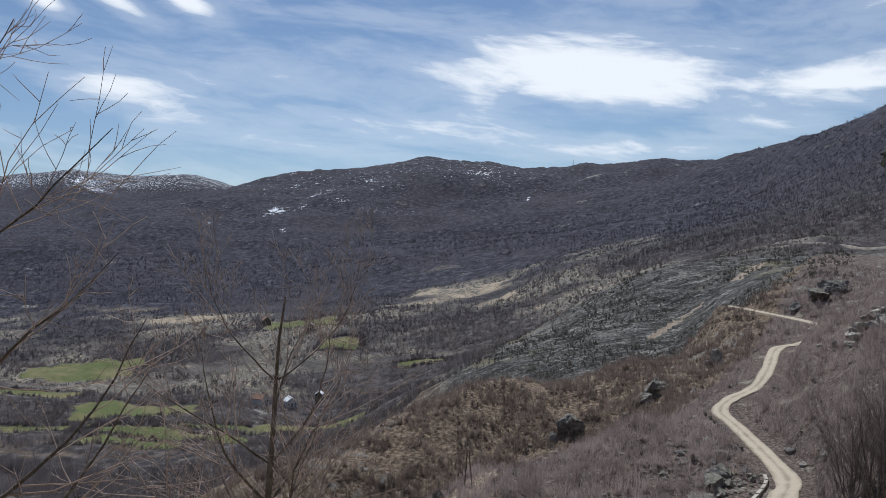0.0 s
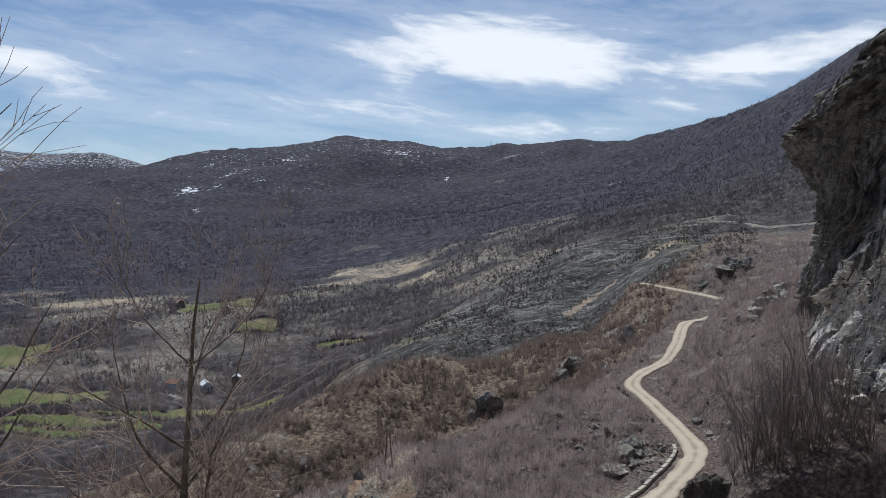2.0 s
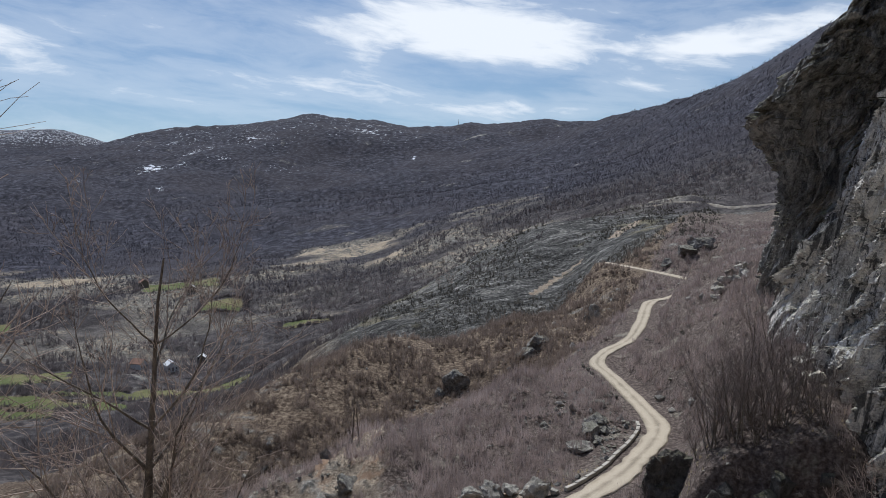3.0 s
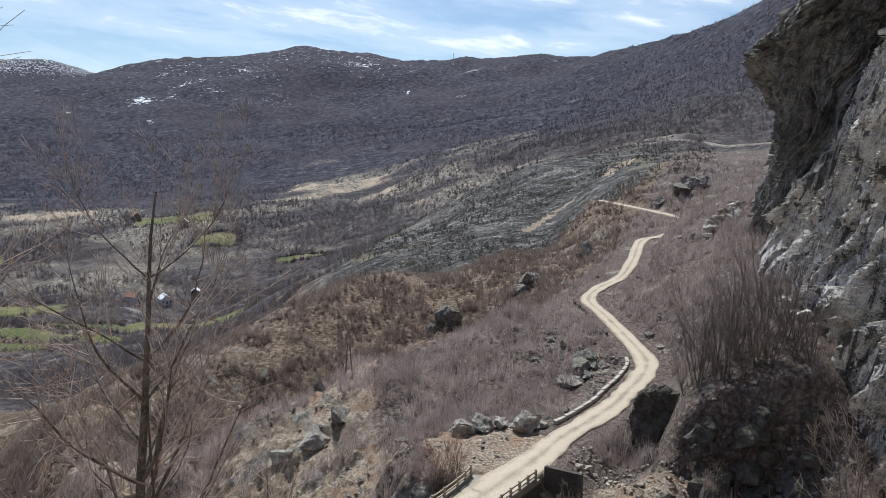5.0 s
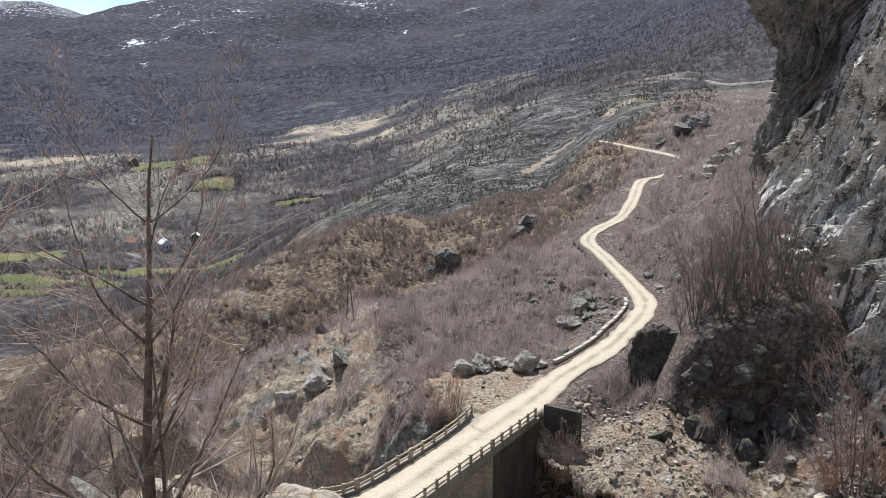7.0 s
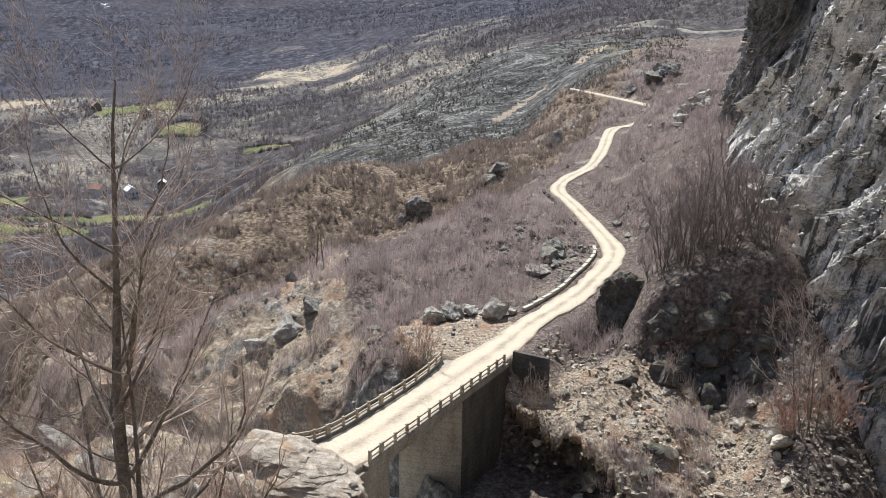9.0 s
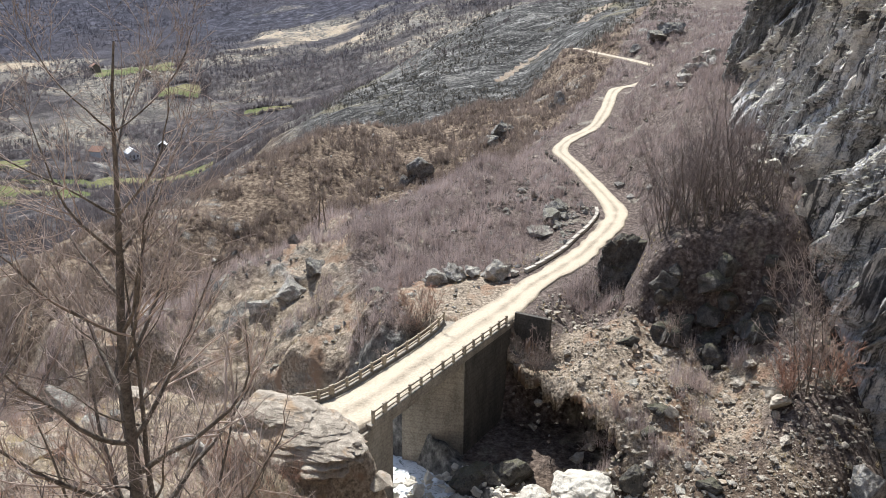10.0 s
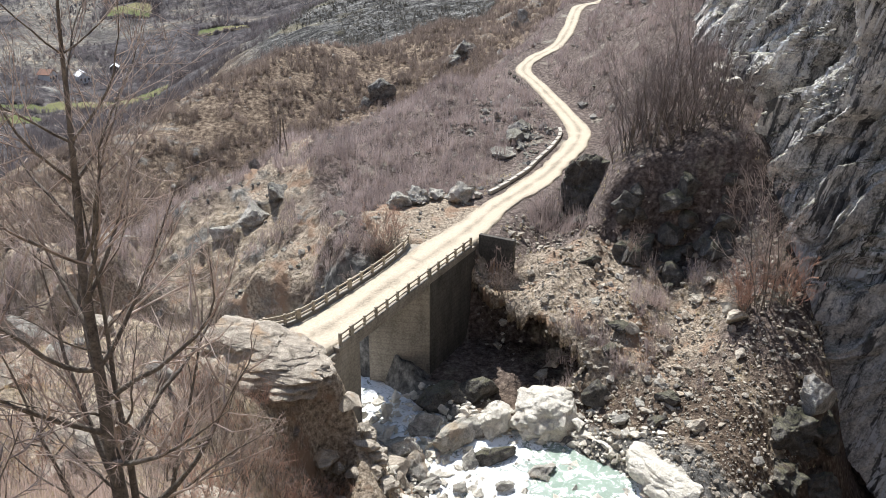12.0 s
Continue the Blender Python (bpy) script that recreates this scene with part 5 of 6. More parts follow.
m = (lumps > 0.3) & (x < 0.12 * y) & clear_of_road(x, y, 2.9) & (np.hypot(x - 11, y - 58) > 9)
stones("dark_rubble", x[m], y[m], z[m] - 0.1, (r.gamma(1.4, 0.22, len(x)) * (0.7 + d / 200))[m], r, CRAG, "dark broken rock breaking through the scrub slopes")
x, y, z, d, r = scatter(1500, (13, 24), (84, 118), 315)
m = clear_of_road(x, y, 2.6) & (fbm(x / 4, y / 4, 0, 3, 317) > 0.05)
stones("roadside_rubble", x[m], y[m], z[m] - 0.1, (r.gamma(1.8, 0.24, len(x)) + 0.1)[m], r, CRAG, "dark broken rock on the slope below the road")
x, y, z, d, r = scatter(9000, (15, 42), (44, 76), 305)
m = clear_of_road(x, y, 2.5) & (z > -9)
stones("scree_stones", x[m], y[m], z[m], r.gamma(1.0, 0.14, len(x))[m] + 0.06, r, BANK, "broken stones on the scree below the road")
x, y, z, d, r = scatter(3000, (-4, 32), (41, 58), 307)
m = (near_line(x, y, STREAM)[0] < 7.5) & (z < -5)
stones("stream_cobbles", x[m], y[m], np.maximum(z[m], -9.5), r.gamma(1.7, 0.2, len(x))[m] + 0.1, r, PALE, "pale cobbles and gravel along the stream")


# ---- leafless scrub and woods
def strands(name, x, y, z, tall, count, wide, spread, r, mat, label, category="scrub", forks=True):
    """Clumps of thin upright twigs, each a narrow blade, as one mesh."""
    k = len(x)
    az = r.uniform(0, 2 * math.pi, (k, count))
    out = np.abs(r.normal(0, spread, (k, count)))
    way_ = np.stack([np.cos(az) * np.sin(out), np.sin(az) * np.sin(out), np.cos(out)], -1)
    length = tall[:, None] * r.uniform(0.45, 1.05, (k, count)) * np.clip(np.cos(out), 0.5, 1)
    base = np.stack([x[:, None] + r.normal(0, 0.10, (k, count)) * tall[:, None], y[:, None] + r.normal(0, 0.10, (k, count)) * tall[:, None], z[:, None] + 0 * out - 0.05], -1)
    if forks:  # two thirds of the twigs spring from higher up
        up = np.where(r.uniform(size=(k, count)) < 0.62, r.uniform(0.15, 0.6, (k, count)), 0.0)
        base = base + way_ * (length * up)[..., None] * 0.9 + np.stack([r.normal(0, 0.07, (k, count)), r.normal(0, 0.07, (k, count)), 0 * up], -1) * (tall[:, None] * up)[..., None] * 2
        length = length * (1 - 0.55 * up)
    tip = base + way_ * length[..., None]
    across_ = np.cross(way_, r.normal(size=(k, count, 3)))
    across_ /= np.linalg.norm(across_, axis=-1, keepdims=True) + 1e-9
    w = (wide[:, None] * r.uniform(0.6, 1.4, (k, count)))[..., None]
    v = np.stack([base - across_ * w, base + across_ * w, tip], 2).reshape(-1, 3)
    thing(name, mesh_of(name, v, np.arange(len(v)).reshape(-1, 3), mat, smoothed=False), label, category, kind="stuff")


def open_land(x, y, z):
    m = clear_of_road(x, y, 3.4) & ~in_turnout(x, y)
    m &= ~((np.hypot(x - 12.5, y - 56.5) < 9.5) & (z < 1)) & (np.hypot((x - 25) / 9, (y - 63) / 8) > 0.95)
    m &= near_line(x, y, STREAM)[0] > np.where(x < 3, 2.0, 5.5)
    m &= ~((x > 0.44 * y) & (np.hypot(x, y) < 96) & (fbm(x / 2, y / 2, 0, 2, 83) < 0.35))
    for k in (1.0, 1.03, 1.06):
        m &= patches(x * k, y * k, FIELDS) < 0.4
    return m & (patches(x, y, STRAW) < 0.5)


x, y, z, d, r = scatter(24000, (-31, 37), (56, 330), 311)
m = open_land(x, y, z) & (fbm(x / 8, y / 8, 0, 3, 313) > np.where((x < 9) & (d < 95), 0.1, -0.62)) & (zones(x, y)[0] > 0.35)
x, y, z, d = x[m], y[m], z[m], d[m]
tall = r.uniform(0.9, 2.5, len(x)) * (1 + 0.35 * fbm(x / 15, y / 15, 0, 2, 315))
strands("hillside_scrub", x, y, z, tall, 30, 0.006 + 0.00014 * d, 0.4, r, SCRUB, "dense leafless mauve-grey saplings on the near slopes")
x, y, z, d, r = scatter(4600, (-33, 4), (13, 58), 317)
m = clear_of_road(x, y, 2.6) & (z > -6.5) & (fbm(x / 3, y / 3, 0, 2, 319) > -0.45)
strands("bank_scrub", x[m], y[m], z[m], r.uniform(0.5, 1.5, len(x))[m], 14, 0.004 + 0.00016 * d[m], 1.0, r, BRUSH, "tangled reddish-brown twigs and dry stalks on the bank")
x, y, z, d, r = scatter(34000, (-31, 24), (104, 300), 321)
m = open_land(x, y, z) & (fbm(x / 5, y / 5, 0, 3, 323) > -0.22) & (zones(x, y)[1] > 0.4)
x, y, z, d = x[m], y[m], z[m], d[m]
strands("spur_scrub", x, y, z, r.gamma(3.0, 0.36, len(x)) + 0.3, 34, 0.00022 * d, 0.8, r, HEATH, "russet-brown leafless bushes covering the spur")
x, y, z, d, r = scatter(30000, (-31, 34), (190, 760), 331)
spread_ = fbm(x / 50, y / 50, 0, 3, 333) + 0.25
grey = smooth(x / np.maximum(y, 1), 0.03, 0.15) * (1 - smooth(d, 480, 600))
m = open_land(x, y, z) & (spread_ > 0.02 + 0.9 * grey) & (zones(x, y)[0] + zones(x, y)[1] < 0.3)
x, y, z, d = x[m], y[m], z[m], d[m]
strands("valley_trees", x, y, z, r.uniform(1.8, 5.0, len(x)) * (1 - 0.5 * grey[m]), 16, 0.0002 * d, 0.5, r, GROVES, "bare winter trees and thickets in the valley", "woodland")
x, y, z, d, r = scatter(8000, (2, 27), (250, 560), 361)
m = open_land(x, y, z) & (fbm(x / 25, y / 25, 0, 3, 363) > 0.05)
x, y, z, d = x[m], y[m], z[m], d[m]
strands("spur_bushes", x, y, z, r.gamma(2.0, 0.4, len(x)) + 0.4, 18, 0.0003 * d, 0.95, r, LOWBUSH, "low dark bushes dotted over the stony grey spur")
r = np.random.RandomState(371)
k = r.randint(0, len(FIELDS), 3600)
turn_, rim = r.uniform(0, 2 * math.pi, 3600), r.uniform(1.06, 1.3, 3600)
box_ = np.maximum(np.abs(np.cos(turn_)), np.abs(np.sin(turn_)))
rows_ = np.array(FIELDS)[k]
u, v = rows_[:, 2] * np.cos(turn_) / box_ * rim, rows_[:, 3] * np.sin(turn_) / box_ * rim
x, y = rows_[:, 0] + u * np.cos(rows_[:, 4]) - v * np.sin(rows_[:, 4]), rows_[:, 1] + u * np.sin(rows_[:, 4]) + v * np.cos(rows_[:, 4])
z = ground(x, y)
m = patches(x, y, FIELDS) < 0.2
strands("hedgerows", x[m], y[m], z[m], r.uniform(1.2, 3.4, len(x))[m], 14, 0.0003 * np.hypot(x, y)[m], 0.7, r, GROVES, "leafless hedges and thickets round the green fields", "hedge")
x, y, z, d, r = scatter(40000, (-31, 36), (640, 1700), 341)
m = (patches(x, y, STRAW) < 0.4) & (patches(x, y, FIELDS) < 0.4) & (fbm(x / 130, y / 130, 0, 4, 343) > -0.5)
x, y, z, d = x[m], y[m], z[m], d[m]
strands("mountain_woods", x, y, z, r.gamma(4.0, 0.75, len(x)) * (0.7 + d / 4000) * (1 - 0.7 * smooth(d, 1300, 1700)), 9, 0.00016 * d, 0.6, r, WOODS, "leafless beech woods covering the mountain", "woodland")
x, y, z, d, r = scatter(9000, (-32, 44), (14, 90), 351)
m = clear_of_road(x, y, 2.4) & (near_line(x, y, STREAM)[0] > 4.5) & (fbm(x / 5, y / 5, 0, 3, 353) > np.where(x > 14, -0.3, 0.0)) & ~((np.hypot(x - 11, y - 58) < 10) & (z < 1))
strands("dry_grass", x[m], y[m], z[m], r.uniform(0.2, 0.65, len(x))[m], 16, 0.008 + 0.00018 * d[m], 0.7, r, STRAWS, "tufts of dry straw-coloured grass on the banks", "grass", forks=False)


# ---- bare trees
class Tubes:
    """Collects tapered limbs for one mesh."""

    def __init__(self):
        self.v, self.f, self.k = [], [], 0

    def add(self, points, radii, sides):
        p = np.asarray(points)
        t = np.gradient(p, axis=0)
        t /= np.linalg.norm(t, axis=1)[:, None] + 1e-9
        a = np.cross(t, (0.31, 0.87, 0.2))
        a /= np.linalg.norm(a, axis=1)[:, None] + 1e-9
        b = np.cross(t, a)
        th = np.arange(sides) * 2 * math.pi / sides
        ring = p[:, None] + (a[:, None] * np.cos(th)[None, :, None] + b[:, None] * np.sin(th)[None, :, None]) * np.asarray(radii)[:, None, None]
        self.v.append(ring.reshape(-1, 3))
        self.f.append(grid_faces(len(p), sides, wrap=True) + self.k)
        self.k += len(p) * sides

    def mesh(self, name, mat):
        return mesh_of(name, np.concatenate(self.v), np.concatenate(self.f), mat)


def limb(start, way_, length, bend, rise, r, steps):
    """A wandering line that rises towards its end."""
    p, w = [np.array(start, float)], np.array(way_, float)
    w /= np.linalg.norm(w)
    for _ in range(steps):
        w = w + r.normal(0, bend, 3) + np.array((0, 0, rise))
        w /= np.linalg.norm(w)
        p.append(p[-1] + w * length / steps)
    return np.array(p)


def offshoots(tubes, line, radius, level, r, count, length, spread, rise, fine=0.004):
    """Side shoots along a limb, down to fine twigs."""
    k = len(line)
    for _ in range(count):
        t = r.uniform(0.22, 0.98)
        i = min(int(t * (k - 1)), k - 2)
        s = line[i] + (line[i + 1] - line[i]) * (t * (k - 1) - i)
        w = line[i + 1] - line[i]
        w = w / np.linalg.norm(w)
        w = w + r.normal(0, spread, 3)
        n_ = length * (1.15 - 0.7 * t) * r.uniform(0.6, 1.25)
        rad = max(radius * (1 - 0.75 * t) * 0.55, fine)
        q = limb(s, w, n_, 0.16, rise, r, 4 if level else 3)
        tubes.add(q, np.linspace(rad, max(rad * 0.3, fine * 0.6), len(q)), 4 if rad > 0.012 else 3)
        if level:
            offshoots(tubes, q, rad, level - 1, r, max(3, int(count * 0.55)), n_ * 0.5, spread, rise, fine)


def tree(name, at, tall, radius, lean, limbs, seed, label, limb_length=0.45, low=0.2, shoots=9, levels=1, wander=0.02, bark=None, twig=None, group="", rise=0.10):
    """A bare tree: a trunk, its limbs, and on each limb its twigs."""
    bark, twig = bark or BARK, twig or TWIG
    r = np.random.RandomState(seed)
    root = thing(name, None, label, "tree", group, at=Matrix.Translation(at))
    trunk = Tubes()
    line = limb((0, 0, -0.3), (lean[0], lean[1], 1), tall, wander, 0.02, r, 16)
    rad = radius * (1 - 0.9 * np.linspace(0, 1, 17) ** 0.9)
    rad[0] *= 1.35
    trunk.add(line, rad, 8)
    part("trunk", trunk.mesh("trunk", bark), None, root)
    for j in range(limbs):
        t = low + (0.95 - low) * (j + r.uniform(0, 0.8)) / limbs
        i = min(int(t * 16), 15)
        a = j * 2.4 + r.uniform(-0.5, 0.5)
        w = np.array((math.cos(a), math.sin(a), r.uniform(0.55, 1.1)))
        q = limb(line[i], w, tall * limb_length * (1.15 - 0.75 * t), 0.10, rise, r, 9)
        lr = max(rad[i] * 0.55, 0.008)
        one = Tubes()
        one.add(q, np.linspace(lr, 0.004, len(q)), 5)
        ob = part("limb", one.mesh("limb", bark), None, root)
        fine = Tubes()
        offshoots(fine, q, lr, levels, r, shoots, tall * limb_length * 0.42, 0.5, 0.06)
        tagged(part("spray", fine.mesh("spray", twig), None, ob), kind="stuff")
    return root


def shrub(name, at, tall, stems, seed, label, spread=0.35, shoots=9, levels=1, twig=None, thick=0.018, group="", category="shrub", twig_radius=0.012, bushy=0.5):
    """A many-stemmed leafless shrub."""
    twig = twig or TWIG
    r = np.random.RandomState(seed)
    root = thing(name, None, label, category, group, at=Matrix.Translation(at))
    for _ in range(stems):
        main, fine = Tubes(), Tubes()
        w = (r.normal(0, spread), r.normal(0, spread), 1)
        n_ = tall * r.uniform(0.6, 1.05)
        q = limb((r.normal(0, 0.12 * tall ** 0.5), r.normal(0, 0.12 * tall ** 0.5), -0.15), w, n_, 0.06, 0.03, r, 7)
        rad = thick * tall / 3 * r.uniform(0.6, 1.2)
        main.add(q, np.linspace(rad, rad * 0.2, len(q)), 4)
        offshoots(fine, q, rad, levels, r, shoots, n_ * 0.38, bushy, 0.05, twig_radius)
        ob = part("stem", main.mesh("stem", BARK), None, root)
        tagged(part("spray", fine.mesh("spray", twig), None, ob), kind="stuff")
    return root


def on_ground(az, d, sink=0.0):
    x, y, _ = polar(az, d, 0)
    return (x, y, height(x, y) - sink)


# the tree below the stand, and one beside it
for az, d, tall, rad, lean, limbs, seed, words in (
        (-12.9, 13.0, 0.0, 0.155, (-0.05, 0.0), 22, 403, "slender bare grey tree rising from the bank"),
        (-12.0, 13.0, 7.6, 0.085, (0.04, 0.0), 13, 405, "thin bare tree standing close beside its taller neighbour"),
        (-10.6, 13.4, 5.6, 0.06, (0.22, 0.02), 10, 406, "thin bare tree leaning away from its neighbours on the bank"),
        (-15.8, 14.0, 5.0, 0.055, (-0.25, 0.0), 10, 408, "crooked bare sapling leaning out over the bank")):
    p = polar(az, d, 0)
    foot = height(p[0], p[1])
    tree("bare_tree", (p[0], p[1], foot), tall or EYE - 0.4 - foot, rad, lean, limbs, seed, words, limb_length=0.44, low=0.1, shoots=10, levels=2, twig=TREETWIG, rise=0.07, wander=0.035)
p = polar(-34.5, 7.5, 0)
tree("bare_tree", (p[0], p[1], height(p[0], p[1])), 8.6, 0.085, (0.02, 0.03), 14, 407, "bare grey tree with thin spreading branches beside the bank", limb_length=0.4, low=0.3, shoots=9, levels=1)
near_shrubs = [shrub("leafless_shrub", on_ground(-26.5, 10.0), 4.0, 12, 411, "leafless many-stemmed shrub on the dry bank", shoots=8, twig_radius=0.005), shrub("leafless_shrub", on_ground(-6.0, 21.0), 3.4, 13, 412, "leafless reddish shrub on the dry bank", spread=0.5, shoots=8, twig=RUSSET, twig_radius=0.009),
               shrub("leafless_shrub", on_ground(-29.5, 9.0), 4.4, 10, 413, "leafless many-stemmed shrub on the dry bank", spread=0.45, shoots=8, twig_radius=0.009, twig=DARKTWIG)]
for k, (az, d) in enumerate(((-22, 15), (-19, 19), (-16, 22), (-10.5, 19), (-9, 25), (-5, 26), (-2.5, 24), (-1, 29), (1.5, 30), (-13, 27), (-17.5, 30), (-7, 32), (-3.5, 34), (-24, 22), (-28, 17), (-21, 26), (0.5, 36), (-11, 36), (-15, 33), (-5.5, 38), (-8.5, 41), (2.2, 38), (-24, 30), (-13.5, 40), (-3, 29), (-19.5, 37), (-1.2, 38), (-0.2, 33), (-2.8, 40), (-4.6, 31), (-14, 17), (-8, 17.5), (-11.5, 30), (-16.5, 26))):
    o = copy_thing(near_shrubs[k % 3], Matrix.Translation(on_ground(az, d)) @ pose(0, 0, 0, 0, 0, 77 * k))
    o.scale = Vector((1, 1, 1)) * (0.62 + 0.3 * ((k * 7) % 5) / 5)

for k in range(20):
    o = copy_thing(near_shrubs[0 if k % 3 else 1], Matrix.Translation(on_ground(-9.5 + (k * 2.63) % 12.5, 25 + (k * 4.7) % 15)) @ pose(0, 0, 0, 0, 0, 71 * k))
    o.scale = Vector((1, 1, 1)) * (0.6 + 0.1 * (k * 3 % 5))
for k in range(14):
    o = copy_thing(near_shrubs[(1, 0, 1)[k % 3]], Matrix.Translation(on_ground(-4.5 + (k * 2.63) % 8.5, 36.5 + (k * 1.37) % 5)) @ pose(0, 0, 0, 0, 0, 71 * k))
    o.scale = Vector((1, 1, 1)) * (0.75 + 0.1 * (k * 3 % 5))

# the thicket over the cut bank, below the cliff
thicket = [shrub("thicket_tree", on_ground(28.2, 79), 13.0, 7, 421, "tall leafless multi-stemmed tree over the cut bank", spread=0.34, shoots=13, thick=0.018, twig_radius=0.009, category="tree", group="thicket below the cliff", twig=DARKTWIG),
           shrub("thicket_tree", on_ground(30.2, 80), 11.5, 7, 422, "tall leafless multi-stemmed tree over the cut bank", spread=0.38, shoots=13, thick=0.018, twig_radius=0.009, category="tree", group="thicket below the cliff", twig=DARKTWIG)]
for k, (az, d, s) in enumerate(((26.6, 80, 0.75), (27.4, 84, 0.9), (29.2, 82, 0.95), (31.4, 79, 0.8), (32.6, 80, 0.7), (25.6, 83, 0.6), (33.6, 79, 0.55), (28.0, 82, 0.95), (29.6, 79, 0.85), (26.9, 82, 0.85), (30.6, 84, 0.9), (28.8, 86, 0.9), (32.0, 83, 0.75))):
    o = copy_thing(thicket[k % 2], Matrix.Translation(on_ground(az, d)) @ pose(0, 0, 0, 0, 0, 61 * k))
    o.scale = Vector((s, s, s))
for k, (az, d) in enumerate(((0.6, 41), (2.6, 41.5), (-1.5, 42.5))):
    o = copy_thing(near_shrubs[1 + k % 2], Matrix.Translation(on_ground(az, d)) @ pose(0, 0, 0, 0, 0, 40 + 77 * k))
    o.scale = Vector((0.7, 0.7, 0.7))
shrub("russet_tree", on_ground(37.2, 65), 11.5, 8, 431, "leafless tree with russet dead leaves beside the cliff", spread=0.24, shoots=12, category="tree", twig_radius=0.016)
shrub("russet_shrub", on_ground(36.0, 64), 5.2, 14, 432, "shrub with russet dead leaves beside the cliff", spread=0.45, twig=RUSSET, twig_radius=0.02)
shrub("russet_shrub", on_ground(38.8, 66), 4.8, 14, 433, "shrub with russet dead leaves beside the cliff", spread=0.45, twig=RUSSET, twig_radius=0.02)
shrub("grey_bush", (19.9, 61.6, -3.4), 4.2, 18, 434, "pale leafless bush against the bridge abutment", spread=0.4)
shrub("grey_bush", on_ground(27.5, 72), 3.6, 16, 435, "leafless bush below the dark boulder", spread=0.4)
for k, (x, y, h) in enumerate(((9.0, 66.4, 4.6), (10.4, 67.6, 5.2), (7.6, 65.4, 3.6), (11.6, 69.0, 4.0), (6.0, 64.6, 3.0))):
    shrub("red_stemmed_bush", (x, y, height(x, y)), h, 12, 440 + k, "leafless bush with reddish stems beside the bridge railing", spread=0.22, twig=RUSSET if k in (1, 3) else TWIG, group="bushes by the railing")
lone = shrub("slope_tree", on_ground(15.6, 160), 6.5, 6, 451, "small bare tree on the scrub slope", spread=0.25, category="tree")
for k, (az, d, s) in enumerate(((15.0, 158, 0.7), (2.5, 300, 1.3), (8.6, 345, 1.5), (7.8, 342, 1.4), (24.8, 210, 0.9), (26.4, 230, 1.0), (4.0, 420, 1.6), (3.0, 425, 1.5))):
    o = copy_thing(lone, Matrix.Translation(on_ground(az, d)) @ pose(0, 0, 0, 0, 0, 50 * k))
    o.scale = Vector((s, s, s))


# ---- small works of people
def along_way(lo, hi, off, step):
    """Places beside the road between two heights on its line, with the road's bearing."""
    seg = WAY[(WAY[:, 1] >= lo) & (WAY[:, 1] <= hi)]
    out, left = [], 0.0
    for a, b in zip(seg[:-1], seg[1:]):
        e = b - a
        n_ = np.linalg.norm(e[:2])
        while left < n_:
            p = a + e * left / n_
            out.append((p[0] - e[1] / n_ * off, p[1] + e[0] / n_ * off, p[2], math.degrees(math.atan2(e[1], e[0]))))
            left += step
        left -= n_
    return out


guard = thing("guard_wall", None, "low whitish concrete guard wall along the road edge", "guard wall", at=Matrix.Translation((27, 82, 0)))
for k, (x, y, z, turn) in enumerate(along_way(76.5, 97.5, 2.45, 2.0)):
    part("block", box((2.12, 0.42, 0.4), (0, 0, -0.15), 0.03, 0.012, k), KERB, guard, at=pose(x - 27, y - 82, z, 0, 0, turn))
for k, (x, y, z, turn) in enumerate(along_way(108, 128, 2.6, 2.2)):
    boulder("kerb_stone", x, y, (1.0, 0.7, 0.8), turn, 500 + k, DARK, "dark kerb stone at the outer edge of the road", "kerb stone", z=z - 0.15, group="kerb stones", detail=2)

pole = thing("utility_pole", None, "weathered wooden pole pair leaning on the slope", "pole", at=Matrix.Translation((3.3, 106, height(3.3, 106))))
for dx, lean in ((-0.5, 6), (0.5, -5)):
    t = Tubes()
    t.add(np.array([(dx, 0, -0.4), (dx * 0.6 , 0, 2.0), (dx * 0.25, 0, 4.4)]), (0.11, 0.1, 0.085), 8)
    part("post", t.mesh("post", BARK), None, pole)
mast_at = polar(9.16, 2440, 0)
mast = thing("radio_mast", None, "thin grey lattice radio mast on the ridge", "mast", at=Matrix.Translation((mast_at[0], mast_at[1], height(mast_at[0], mast_at[1]) - 1)))
for k in range(3):
    t = Tubes()
    a = k * 2.094
    t.add(np.array([(1.4 * math.cos(a), 1.4 * math.sin(a), 0), (0.5 * math.cos(a), 0.5 * math.sin(a), 38)]), (0.3, 0.2), 5)
    part("leg", t.mesh("leg", BARK), None, mast)
for z in range(4, 38, 5):
    t = Tubes()
    w = 1.4 - 0.9 * z / 38
    ring = [(w * math.cos(a), w * math.sin(a), z) for a in (0, 2.094, 4.189, 6.283)]
    t.add(np.array(ring), (0.1,) * 4, 4)
    part("brace", t.mesh("brace", BARK), None, mast)


def plain(name, colour, rough=0.7):
    m, n_ = material(name)
    p_ = place(n_)
    return finish(m, n_, n_.mix(n_.noise(p_, 1.5, 5, 0.6), tuple(c * 0.75 for c in colour), colour), rough)


PLASTER, SHEET, TILE, GLASS, PLANK = plain("whitewash", (0.78, 0.76, 0.72)), plain("roof_sheet", (0.8, 0.8, 0.8), 0.45), plain("roof_tile", (0.28, 0.15, 0.10)), plain("dark_pane", (0.03, 0.035, 0.04), 0.15), plain("grey_plank", (0.2, 0.17, 0.14))


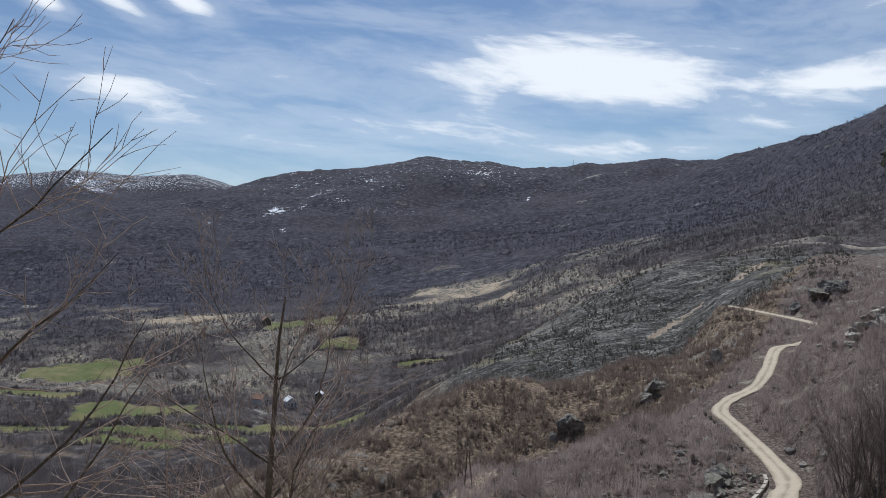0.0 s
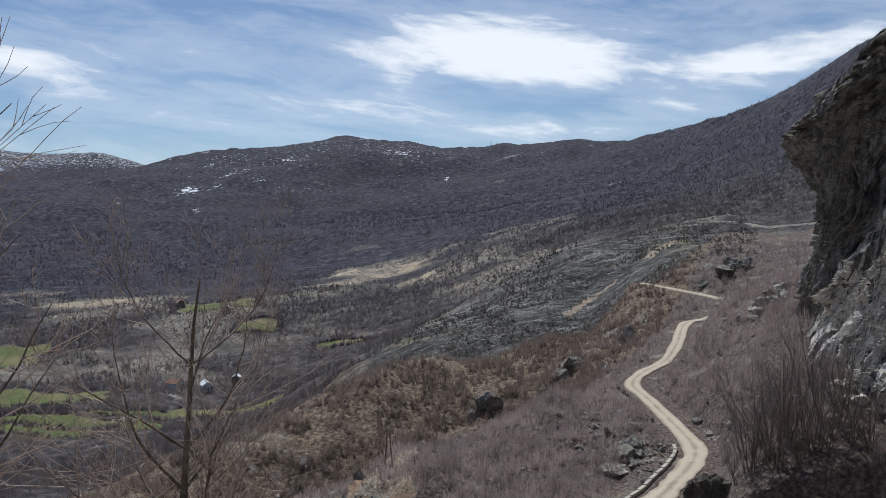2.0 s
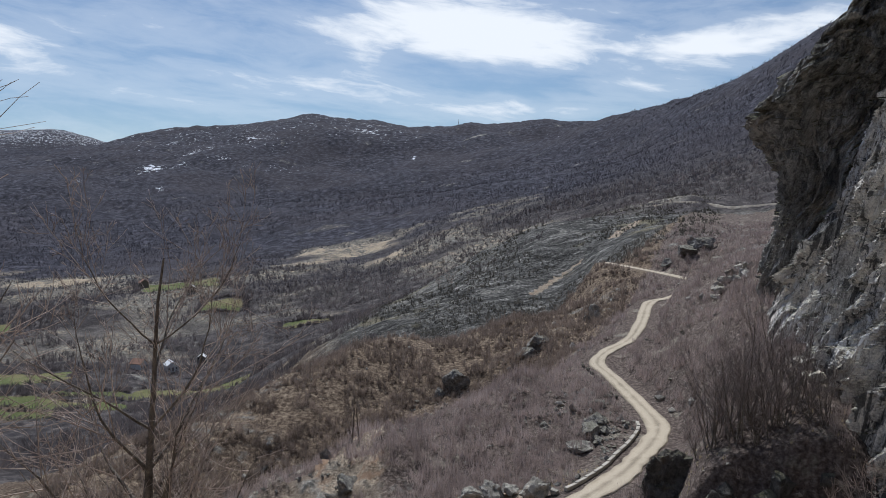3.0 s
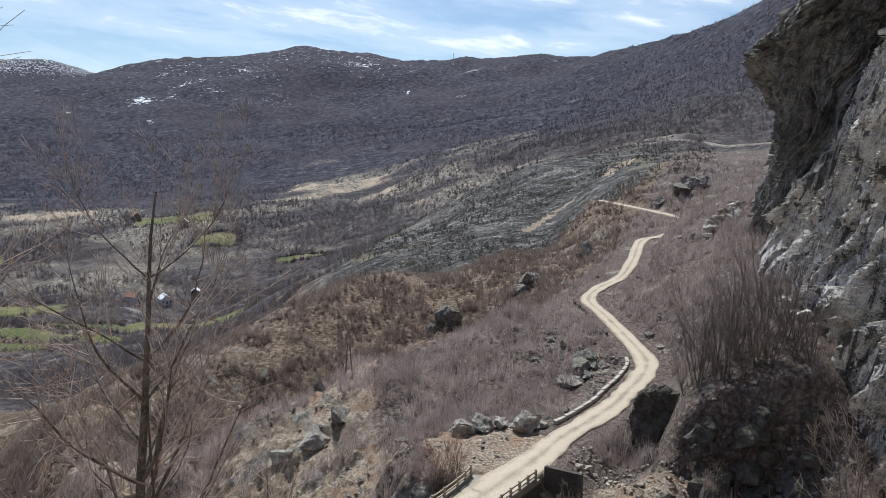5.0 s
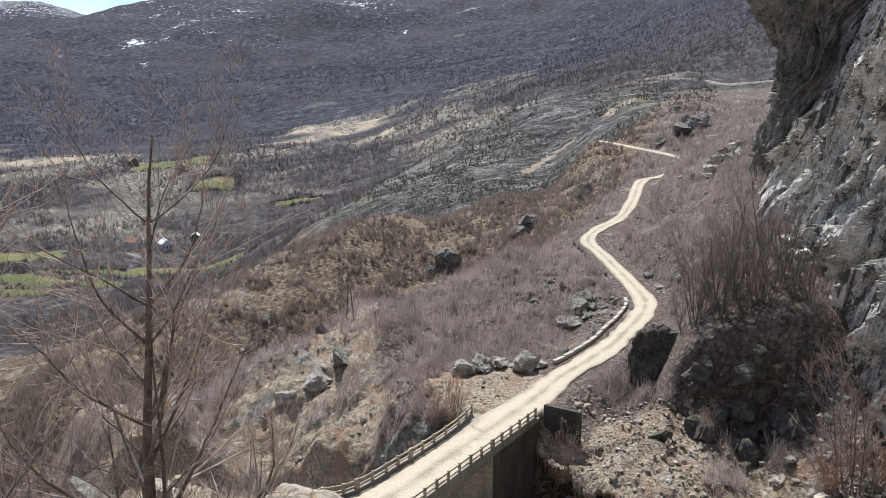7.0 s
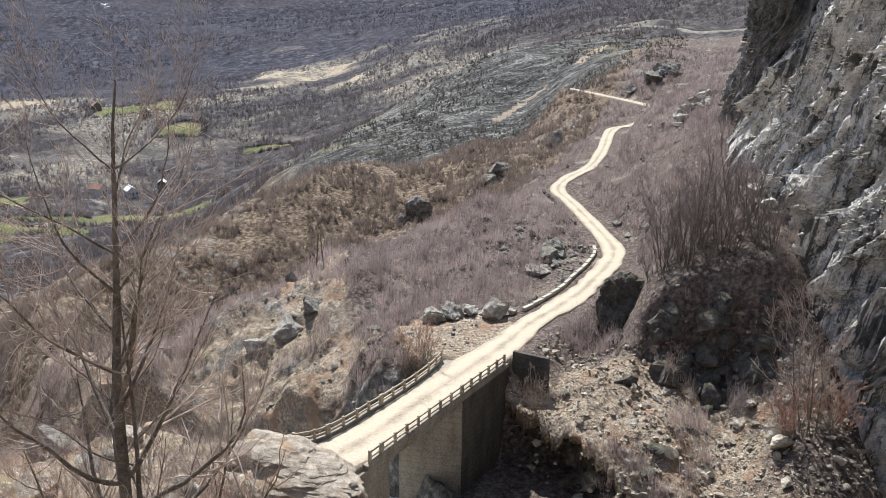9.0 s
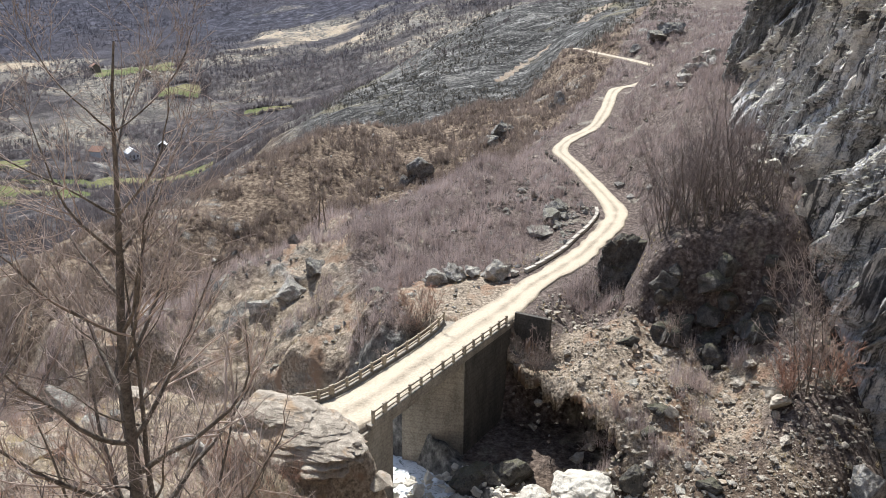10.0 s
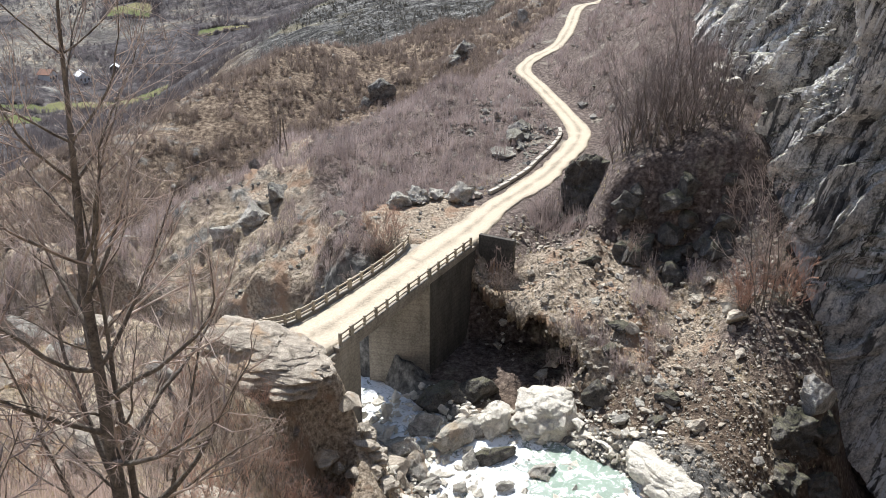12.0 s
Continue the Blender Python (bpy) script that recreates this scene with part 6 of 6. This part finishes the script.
def house(x, y, w, l, h, turn, wall_mat, roof_mat, label, panes):
    z = float(np.min(ground([x - w / 2, x + w / 2, x, x], [y, y, y - l / 2, y + l / 2])))
    root = thing("house", None, label, "house", "houses in the valley", at=pose(x, y, z - 0.2, 0, 0, turn))
    part("wall", box((w, l, h + 1.0), (0, 0, 0), 0.03), wall_mat, root)
    bm = bmesh.new()
    top, e = h + 1.0, 0.4
    ridge = w * 0.36
    prof = [(-w / 2 - e, -0.25), (0, ridge), (w / 2 + e, -0.25), (w / 2 + e, -0.08), (0, ridge + 0.2), (-w / 2 - e, -0.08)]
    a = [bm.verts.new((px, -l / 2 - e, top + pz)) for px, pz in prof]
    b = [bm.verts.new((px, l / 2 + e, top + pz)) for px, pz in prof]
    for i in range(6):
        bm.faces.new((a[i], a[(i + 1) % 6], b[(i + 1) % 6], b[i]))
    bm.faces.new(a)
    bm.faces.new(b[::-1])
    bmesh.ops.recalc_face_normals(bm, faces=bm.faces[:])
    part("roof", bm, roof_mat, root)
    for s in (-1, 1):
        gable = bmesh.new()
        vs = [gable.verts.new((px, s * (l / 2 - 0.05), top + pz)) for px, pz in ((-w / 2, -0.1), (w / 2, -0.1), (0, ridge - 0.05))]
        gable.faces.new(vs if s < 0 else vs[::-1])
        part("gable", gable, wall_mat, root)
    part("door", box((0.9, 0.12, 2.0), (0, -l / 2 - 0.02, 1.0), 0.02), PLANK, root)
    for i in range(panes):
        part("window", box((0.9, 0.12, 1.1), (w * (-0.32 + 0.64 * i / max(panes - 1, 1)), -l / 2 - 0.02, 1.9), 0.02), GLASS, root)


house(-86, 455, 6, 8, 3.0, 24, PLASTER, SHEET, "small white house with a pale sheet roof below the trees", 2)
house(-101, 447, 6, 7, 3.0, 60, PLASTER, TILE, "small farm building with a tiled roof among trees", 2)
house(-72, 470, 4, 5, 2.0, 0, PLANK, SHEET, "small grey barn with a pale roof", 1)
house(-154, 704, 7, 9, 3.4, 20, PLANK, TILE, "dark wooden shed at the edge of the green field", 1)
house(-108, 660, 6, 7, 2.8, 10, PLANK, SHEET, "grey hut with a pale roof among terraces", 1)
